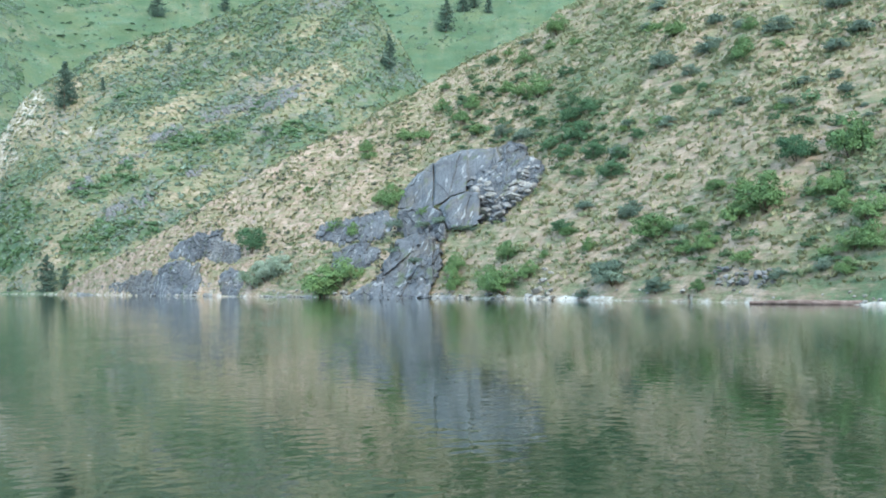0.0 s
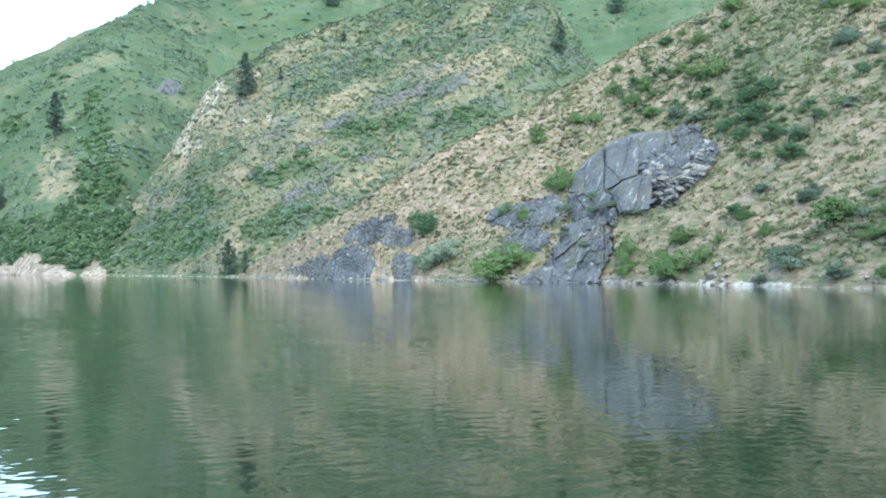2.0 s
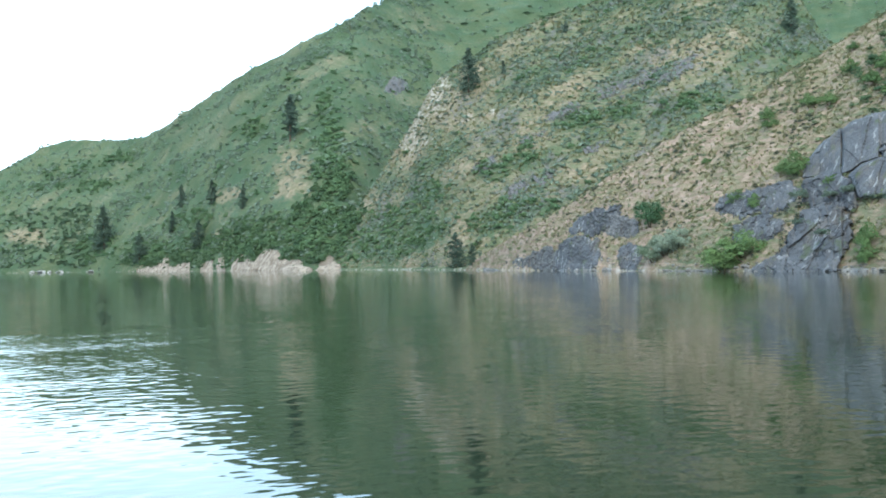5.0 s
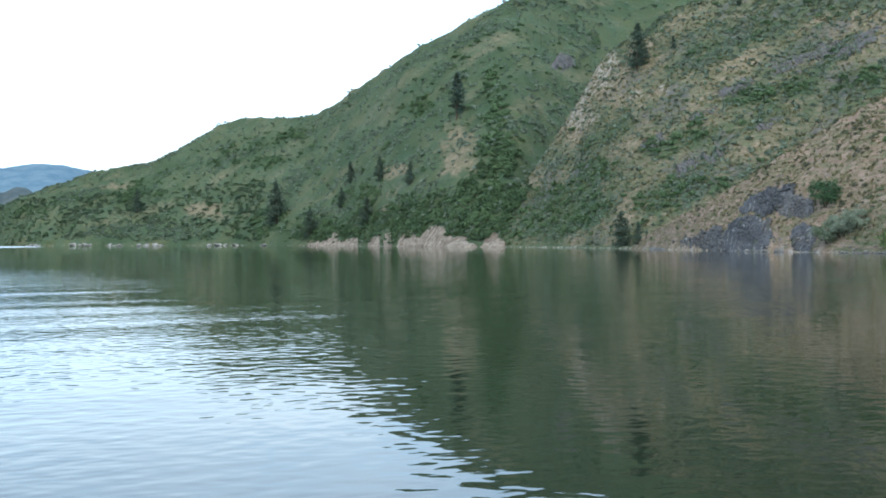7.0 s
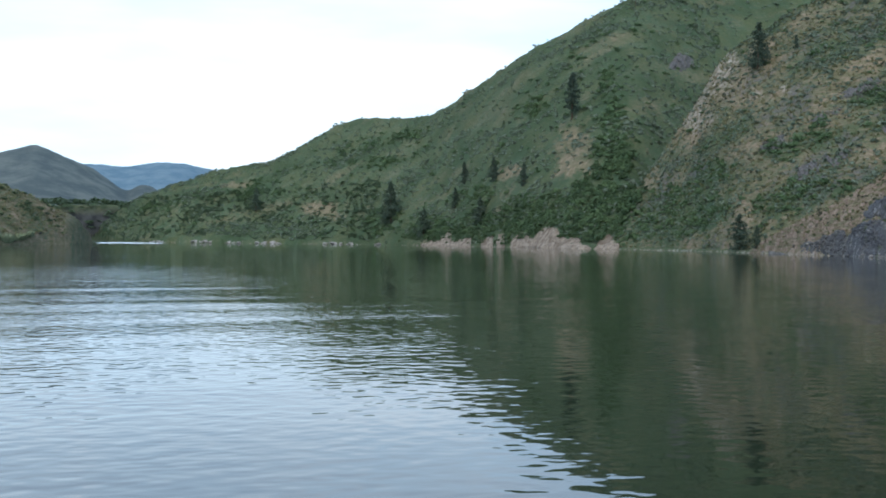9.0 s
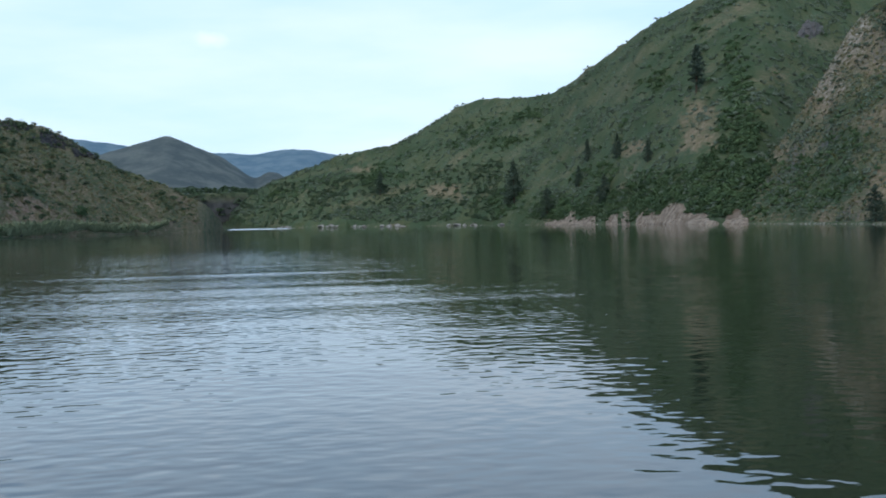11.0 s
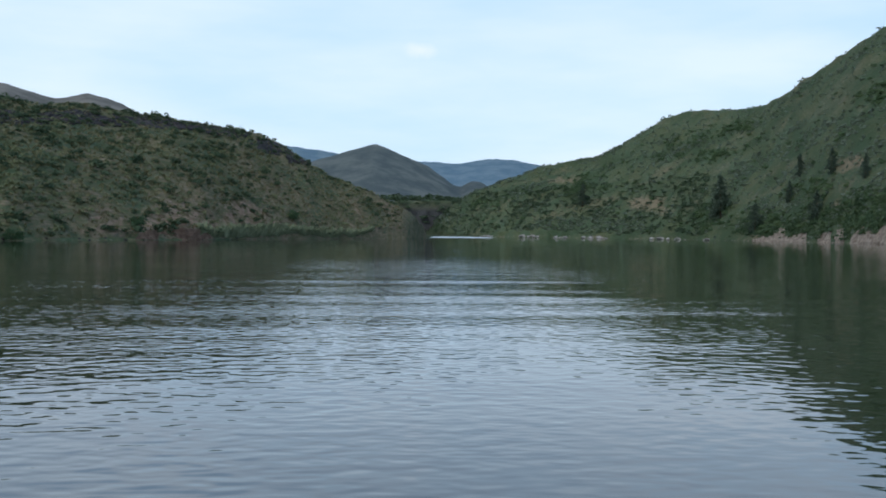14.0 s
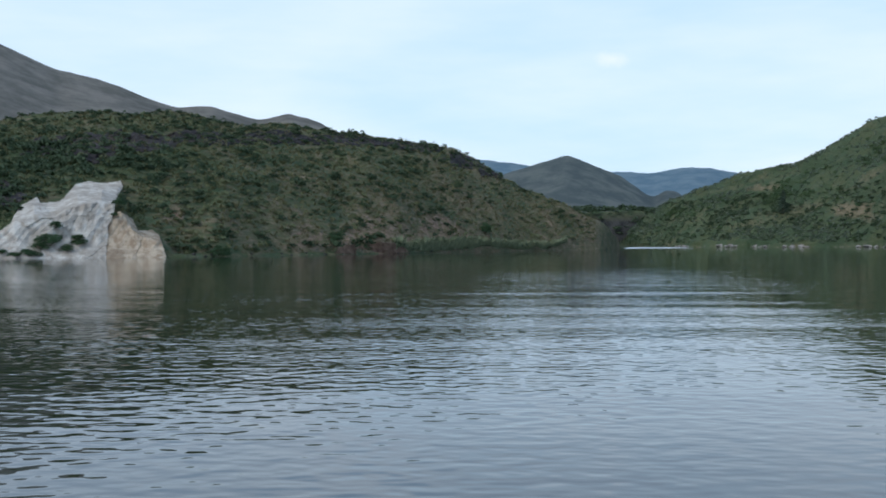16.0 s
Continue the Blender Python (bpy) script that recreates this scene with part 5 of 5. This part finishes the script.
def shrub(leaf, seed, label, category="shrub"):
    """One shrub, a metre wide: stems and leaves on clustered lumps."""
    rng = np.random.default_rng(seed)
    root = new("shrub")
    lumps = random_lumps(rng, 16, 0.34, 0.08, 0.56, (0.12, 0.21))
    v = np.concatenate([leaf_cloud(rng, lumps, 3000, 0.023, 0.5, 0.6), leaf_cloud(rng, random_lumps(rng, 26, 0.45, 0.05, 0.68, (0.05, 0.09)), 900, 0.02, 0.6, 0.7)])
    mesh_object("foliage", v, np.arange(len(v)).reshape(-1, 3), leaf, root, False)
    for lump in lumps[:5]:
        tip = np.array(lump[:3])
        ring = np.array([[np.cos(t), np.sin(t), 0] for t in np.arange(5) * 2 * np.pi / 5])
        co = np.concatenate([ring * 0.016 + tip * [0.1, 0.1, 0] - [0, 0, 0.06], ring * 0.005 + tip])
        f = [(i, (i + 1) % 5, 5 + (i + 1) % 5, 5 + i) for i in range(5)]
        mesh_object("stem", co, f, BARK, root)
    return tagged(root, label, category)


def set_out(rows, makers, group, seed, tall=(0.8, 1.0)):
    rng = random.Random(seed)
    first = {}
    for k, (az, r, width, *known) in enumerate(rows):
        make = makers[k % len(makers)]
        x, y = plan(az, r)
        z = known[0] - 0.4 if known else float(height(az, r)[0])
        m = pose(float(x), float(y), max(z, 0.0) - 0.05, 0, 0, rng.uniform(0, 360)) @ Matrix.Diagonal((1.35 * width, 1.35 * width, 1.25 * width * rng.uniform(*tall), 1))
        if make not in first:
            first[make] = make()
            ob = first[make]
        else:
            ob = copy_thing(first[make], Matrix.Identity(4))
        ob.matrix_basis = m
        ob["group"] = group


BLUFF_BUSHES = [(77.95, 0.15, 4.6), (78.4, -0.1, 3.4), (78.85, -0.45, 3.6), (77.7, 0.9, 2.6), (76.7, 0.35, 2.4), (77.2, -0.2, 2.6), (76.6, 0.1, 3.0), (74.8, 2.0, 2.6), (75.0, 1.5, 1.4), (80.0, -0.3, 2.0), (79.5, -0.45, 2.2)]


def bluff_places():
    """Where bushes cling to the raw bluff: bearing, range, width and height of the foot."""
    out = []
    for az, el, wide in BLUFF_BUSHES:
        r = float(slope_range(np.array([[az]]), np.array([[el]]))[0, 0]) - 2.4
        out.append((az, r, wide, EYE + r * math.tan(radians(el)) + 0.4))
    return out


SHORE_GREEN = [(-14.85, 150.5, 3.4), (-15.13, 156.5, 2.3), (-16.43, 148.5, 1.6), (-19.58, 120.0, 4.7), (-15.75, 118.5, 5.2), (-14.56, 119.0, 3.5), (-14.58, 123.5, 2.4), (-18.28, 115.5, 2.3), (-18.96, 114.5, 2.5), (-19.67, 105.0, 2.8), (-19.2, 110.5, 2.4), (-20.51, 107.5, 3.2), (-20.61, 104.0, 2.8), (-19.35, 103.0, 2.0), (-18.36, 106.5, 1.3), (-12.95, 119.5, 2.6), (-12.46, 115.5, 1.6), (-11.95, 121.5, 2.1), (-4.75, 181.5, 4.5), (-5.44, 193.0, 2.4), (-5.85, 196.0, 3.8), (-5.1, 141.5, 1.5), (-7.25, 136.0, 1.9), (-3.05, 143.0, 4.2), (-2.23, 148.0, 2.9), (-3.2, 148.0, 3.0), (-4.28, 140.5, 2.6), (-2.5, 145.5, 3.6), (5.9, 175.5, 6.2), (4.9, 173.5, 5.4)]
CREST_GREEN = [(-0.71, 156.0, 3.4), (-0.57, 153.5, 3.2), (-1.03, 191.0, 3.0), (-1.59, 193.0, 3.0), (-3.25, 190.0, 2.6), (-3.79, 186.0, 2.7), (-4.22, 194.5, 3.1), (-3.4, 203.0, 1.8), (0.92, 195.0, 2.9), (1.9, 201.5, 2.2), (2.47, 183.0, 4.5), (3.03, 186.0, 2.7), (3.73, 204.0, 2.5), (-0.06, 202.5, 3.0), (-0.21, 209.5, 2.1), (5.2, 188.2, 3.0), (4.4, 183.5, 2.6)]
OLIVE_ROWS = [(-10.61, 127.5, 4.7), (-12.2, 128.0, 1.6), (-13.47, 128.0, 2.4), (-16.56, 132.0, 1.8), (-14.6, 113.0, 2.5), (-11.2, 136.5, 1.6), (-12.64, 123.0, 2.1), (-6.79, 188.0, 2.3), (-6.32, 141.5, 2.1), (-8.88, 154.5, 2.0), (-2.0, 184.0, 3.4), (-10.71, 148.5, 2.2), (-11.52, 169.0, 3.3), (-10.49, 174.5, 3.0), (1.6, 199, 2.7), (3.7, 200.2, 2.8), (0.8, 173, 2.6), (6.6, 205, 2.2)]
DARK_ROWS = [(-17.16, 123.0, 3.7), (-11.66, 152.5, 1.9), (-16.16, 131.0, 1.3), (-12.88, 150.5, 1.5), (-7.43, 164.5, 3.4), (-6.5, 166.0, 3.3), (-6.76, 160.5, 3.8), (-7.55, 153.0, 3.4), (-8.87, 148.5, 2.2), (-9.66, 150.0, 2.1), (-6.24, 180.0, 2.5), (-2.57, 205.0, 2.4), (-5.92, 143.5, 2.7), (-5.41, 163.0, 2.4), (-6.08, 158.0, 2.8), (-8.34, 145.5, 3.2), (-5.01, 172.5, 2.5), (9.4, 203.2, 5.4), (70.0, 250, 4.0), (64.4, 297, 4.4), (57.0, 396, 5.0)]
GREY_LOW = [(-9.26, 136.5, 2.7), (-11.83, 125.0, 2.1), (-16.16, 107.5, 2.0), (-18.35, 105.0, 2.1), (-10.57, 120.5, 3.1), (-8.39, 127.5, 3.4), (-13.18, 158.5, 4.3), (-11.14, 161.5, 3.3), (-12.35, 155.5, 2.7), (-14.73, 140.0, 2.1), (-13.53, 141.5, 1.9), (-16.82, 132.5, 1.8), (-17.61, 135.0, 2.0), (-19.04, 141.0, 2.8), (-19.51, 130.5, 2.2), (-20.48, 124.0, 1.2), (-19.02, 133.5, 1.8)]
GREY_HIGH = [(-20.18, 144.0, 3.0), (-16.49, 153.0, 3.8), (-13.47, 165.0, 2.8), (-14.66, 159.0, 2.2), (-10.21, 176.5, 2.2), (-10.77, 180.0, 3.1), (-19.08, 153.5, 3.6), (-11.1, 147.0, 2.5), (-9.32, 154.5, 2.1), (-8.75, 149.5, 2.8), (-20.24, 126.0, 1.1), (-10.99, 162.5, 3.8), (-7.05, 144.5, 2.3), (-9.37, 136.5, 3.0), (-8.3, 128.5, 4.2), (-6.97, 130.0, 1.9), (-4.05, 172.5, 3.8), (-3.1, 177.5, 3.5), (-4.36, 202.5, 2.4)]
set_out(SHORE_GREEN + CREST_GREEN, [lambda k=k: shrub(LEAF, 600 + k, "bright green leafy shrub on the dry slope") for k in range(3)], "green shrubs on the slope", 1, (0.95, 1.2))
set_out(OLIVE_ROWS, [lambda k=k: shrub(LEAF, 610 + k, "rounded olive-green shrub on the dry slope") for k in range(2)], "olive shrubs on the slope", 2, (0.75, 0.95))
set_out(DARK_ROWS, [lambda k=k: shrub(DARK_LEAF, 620 + k, "dark green dense shrub on the bank") for k in range(2)], "dark shrubs on the slopes", 3, (0.95, 1.2))
set_out(bluff_places(), [lambda k=k: shrub(DARK_LEAF, 650 + k, "dark bush clinging to the white bluff") for k in range(2)], "bushes on the bluff", 6, (0.6, 0.8))
LEDGE_BUSHES = [(0.1, 166.5, 2.4, 11.0), (1.0, 168.5, 2.0, 10.6), (-0.9, 162.5, 2.0, 9.8), (2.4, 174.5, 2.6, 10.8), (1.4, 160.5, 1.8, 5.2), (2.4, 168.0, 2.2, 6.8), (-1.6, 161.0, 2.2, 9.6)]
set_out(LEDGE_BUSHES, [lambda k=k: shrub(GREY_LEAF, 660 + k, "small green bush on a ledge of the cliff") for k in range(2)], "bushes on the cliff", 7, (0.7, 0.9))
set_out(GREY_LOW + GREY_HIGH, [lambda k=k: shrub(GREY_LEAF, 630 + k, "grey-green bushy sagebrush on the dry slope") for k in range(2)], "grey shrubs on the slope", 4, (0.75, 0.95))
set_out([(9.3, 194.5, 4.6), (8.7, 192.5, 4.6), (8.1, 190.8, 4.2)], [lambda: shrub(BLOSSOM, 640, "shrub with pale whitish blossom at the water")], "blossoming shrubs", 5, (1.0, 1.2))


def pine(seed, label, bare_foot=0.18, wide=0.17, dense=1.0):
    """One pine a metre tall: a tapered trunk and whorls of drooping branches with needle sprays."""
    rng = np.random.default_rng(seed)
    root = new("pine_tree")
    rings, sides = 9, 7
    t = np.linspace(0, 1, rings)
    bend = np.cumsum(rng.normal(0, 0.003, (rings, 2)), 0)
    ang = np.arange(sides) * 2 * np.pi / sides
    rad = 0.019 * (1 - t) ** 0.8 + 0.002
    co = np.stack([bend[:, 0, None] + rad[:, None] * np.cos(ang), bend[:, 1, None] + rad[:, None] * np.sin(ang), np.repeat(t[:, None] * 0.98, sides, 1)], -1).reshape(-1, 3)
    i = np.arange(rings * sides).reshape(rings, sides)
    j = np.roll(i, -1, 1)
    mesh_object("trunk", co - [0, 0, 0.03], np.stack([i[:-1], j[:-1], j[1:], i[1:]], -1).reshape(-1, 4), BARK, root)
    tris, limbs, limb_faces = [], [], []
    for k in range(int(70 * dense)):
        h = bare_foot + (0.99 - bare_foot) * (k + rng.random()) / (70 * dense)
        u = (h - bare_foot) / (1 - bare_foot)
        reach = wide * (1.02 - u) ** 0.75 * (0.55 + 0.45 * min(1, u * 6)) * rng.uniform(0.55, 1.15)
        a = rng.uniform(0, 2 * np.pi)
        droop = rng.uniform(-0.35, 0.15) + 0.5 * u
        start = np.array([np.interp(h, t, bend[:, 0]), np.interp(h, t, bend[:, 1]), h])
        way = np.array([np.cos(a), np.sin(a), droop])
        n = len(limbs) * 3
        side = np.array([-way[1], way[0], 0]) * 0.003
        limbs.append(np.stack([start - side, start + side, start + way * reach]))
        limb_faces.append((n, n + 1, n + 2))
        m = int(10 + 120 * reach)
        q = rng.uniform(0.25, 1.05, m)
        c = start + way * (reach * q)[:, None] + rng.normal(0, 0.11 * reach + 0.006, (m, 3)) * [1, 1, 0.6]
        d1, d2 = rng.normal(size=(m, 3)), rng.normal(size=(m, 3))
        s = rng.uniform(0.012, 0.03, m)[:, None]
        d1 /= np.linalg.norm(d1, axis=1, keepdims=True)
        d2 /= np.linalg.norm(d2, axis=1, keepdims=True)
        tris.append(np.stack([c - d1 * s, c + d1 * s, c + d2 * s * 1.3], 1).reshape(-1, 3))
    v = np.concatenate(tris)
    mesh_object("crown", v, np.arange(len(v)).reshape(-1, 3), NEEDLE, root, False)
    mesh_object("branches", np.concatenate(limbs), limb_faces, BARK, root)
    return tagged(root, label, "tree")


def plant_pines(rows, label, group, seed, **shape):
    rng = random.Random(seed)
    models = [pine(seed + k, label, **shape) for k in range(min(2, len(rows)))]
    for k, (az, r, tall) in enumerate(rows):
        ob = models[k] if k < 2 else copy_thing(models[k % 2], Matrix.Identity(4))
        x, y = plan(az, r)
        ob.matrix_basis = pose(float(x), float(y), float(height(az, r)[0]), rng.uniform(-2, 2), rng.uniform(-2, 2), rng.uniform(0, 360)) @ Matrix.Diagonal((tall, tall, tall, 1))
        ob["group"] = group


plant_pines([(18.2, 393, 15.6)], "broad lone dark pine on the open ridge", "lone pines", 701, bare_foot=0.10, wide=0.33, dense=1.7)
plant_pines([(27.08, 539, 22)], "tall lone dark pine with a bare lower trunk", "lone pines", 705, bare_foot=0.2, wide=0.23, dense=1.4)
plant_pines([(32.37, 633, 12.4), (30.92, 577, 12.7), (29.43, 526, 10.5), (32.8, 624, 11.6), (42.64, 866, 17.8), (2.57, 387, 12.3), (16.45, 391, 4.8), (10.68, 846, 18.7), (-2.4, 869, 15)],
            "narrow dark pine among green brush", "pines in the brush", 711, bare_foot=0.03, wide=0.29, dense=1.5)
plant_pines([(31.6, 564, 14), (35.99, 705, 26), (34.39, 640, 16), (18.98, 301, 9.2), (18.16, 283, 5.4), (-0.27, 832, 24), (13.86, 818, 21), (-1.13, 877, 20), (-1.7, 885, 18), (13.34, 406, 4.2)],
            "broad dark conifer above the shore", "broad conifers", 721, bare_foot=0.02, wide=0.37, dense=1.7)


def floating_log():
    root = new("floating_log")
    a, b = (plan(q, r) for q, r in ((-14.9, 104.2), (-20.3, 99.5)))
    a, b = Vector((float(a[0]), float(a[1]), 0.10)), Vector((float(b[0]), float(b[1]), 0.16))
    n, sides = 24, 12
    rng = np.random.default_rng(5)
    along, t = (b - a), np.linspace(0, 1, n)
    side = along.cross(Vector((0, 0, 1))).normalized()
    co = []
    for k in range(n):
        p = a + along * float(t[k]) + side * 0.12 * math.sin(3 * t[k]) + Vector((0, 0, 0.05 * math.sin(5 * t[k])))
        rad = 0.16 + 0.12 * t[k] + rng.normal(0, 0.012)
        for s in range(sides):
            w = 2 * math.pi * s / sides
            g = rad * (1 + rng.normal(0, 0.03))
            co.append(p + side * g * math.cos(w) + Vector((0, 0, g * math.sin(w))))
    i = np.arange(n * sides).reshape(n, sides)
    j = np.roll(i, -1, 1)
    mesh_object("trunk", [tuple(c) for c in co], np.stack([i[:-1], j[:-1], j[1:], i[1:]], -1).reshape(-1, 4), LOG_WOOD, root)
    for end in (0, n - 1):
        c = sum((co[end * sides + s] for s in range(sides)), Vector()) / sides
        ring = [tuple(co[end * sides + s]) for s in range(sides)]
        mesh_object("cut_end", ring + [tuple(c)], [(s, (s + 1) % sides, sides) for s in range(sides)], LOG_WOOD, root)
    return tagged(root, "long reddish-brown waterlogged log floating at the shore", "log")


floating_log()


def dead_tree(az, r, tall):
    """A bare leaning snag: a tapered stem and two broken limbs."""
    root = new("dead_tree")
    x, y = plan(az, r)
    ring = np.array([[math.cos(t), math.sin(t), 0] for t in np.arange(6) * math.pi / 3])

    def limb(name, a, b, wide):
        co = np.concatenate([ring * wide + a, ring * wide * 0.3 + b])
        mesh_object(name, co, [(i, (i + 1) % 6, 6 + (i + 1) % 6, 6 + i) for i in range(6)], BARK, root)

    limb("trunk", np.array([0, 0, -0.3]), np.array([0.3, 0.1, tall]), 0.22)
    limb("limb", np.array([0.15, 0.05, 0.55 * tall]), np.array([-0.9, -0.3, 0.8 * tall]), 0.1)
    limb("limb", np.array([0.2, 0.07, 0.65 * tall]), np.array([1.0, 0.5, 0.85 * tall]), 0.09)
    root.matrix_basis = pose(float(x), float(y), float(height(az, r)[0]))
    return tagged(root, "bare grey snag on the skyline of the grassy hill", "dead tree")


dead_tree(24.03, 640, 5.5)


def glint_material():
    m = Nodes("glinting_water", 0.25, 0.5)
    fleck = m.noise(0.8, 4, 0.6)
    # the sky's glint is painted as a whitish base colour
    return m.done(m.mix(m.ramp(fleck, 0.35, 0.6), (0.42, 0.46, 0.47), (0.85, 0.87, 0.88)), m.bump(fleck, 0.1))


def riffle():
    """Low wavelets in the narrows, coloured white for the sky glint on ruffled water."""
    rng = np.random.default_rng(81)
    n = 1800
    az, r = rng.uniform(47.0, 50.3, n), rng.uniform(700, 945, n)
    ok = (r < shore(az) - 4) & (az < 50.0)
    az, r = az[ok], r[ok]
    x, y = plan(az, r)
    c, s = np.cos(np.radians(az)), np.sin(np.radians(az))
    half, deep, tall = rng.uniform(1.5, 4, len(az)), rng.uniform(0.6, 1.0, len(az)), rng.uniform(0.05, 0.15, len(az)) * np.clip((az - 46.8) / 1.6, 0.2, 1.0)
    side = np.stack([c, s, 0 * c], -1) * half[:, None]
    away = np.stack([-s, c, 0 * c], -1) * deep[:, None]
    mid = np.stack([x, y, 0 * x - 0.02], -1)
    top = mid + np.stack([0 * c, 0 * c, tall], -1)
    v = np.stack([mid - side - away, mid + side - away, top + 0.7 * side, top - 0.7 * side, mid + side + away, mid - side + away], 1).reshape(-1, 3)
    k = 6 * np.arange(len(az))[:, None]
    f = np.concatenate([k + [0, 1, 2, 3], k + [3, 2, 4, 5]])
    return tagged(mesh_object("riffle", v, f, glint_material(), smooth=False), "ruffled water in the narrows, sky glint put into its colour", "water", kind="stuff")


riffle()
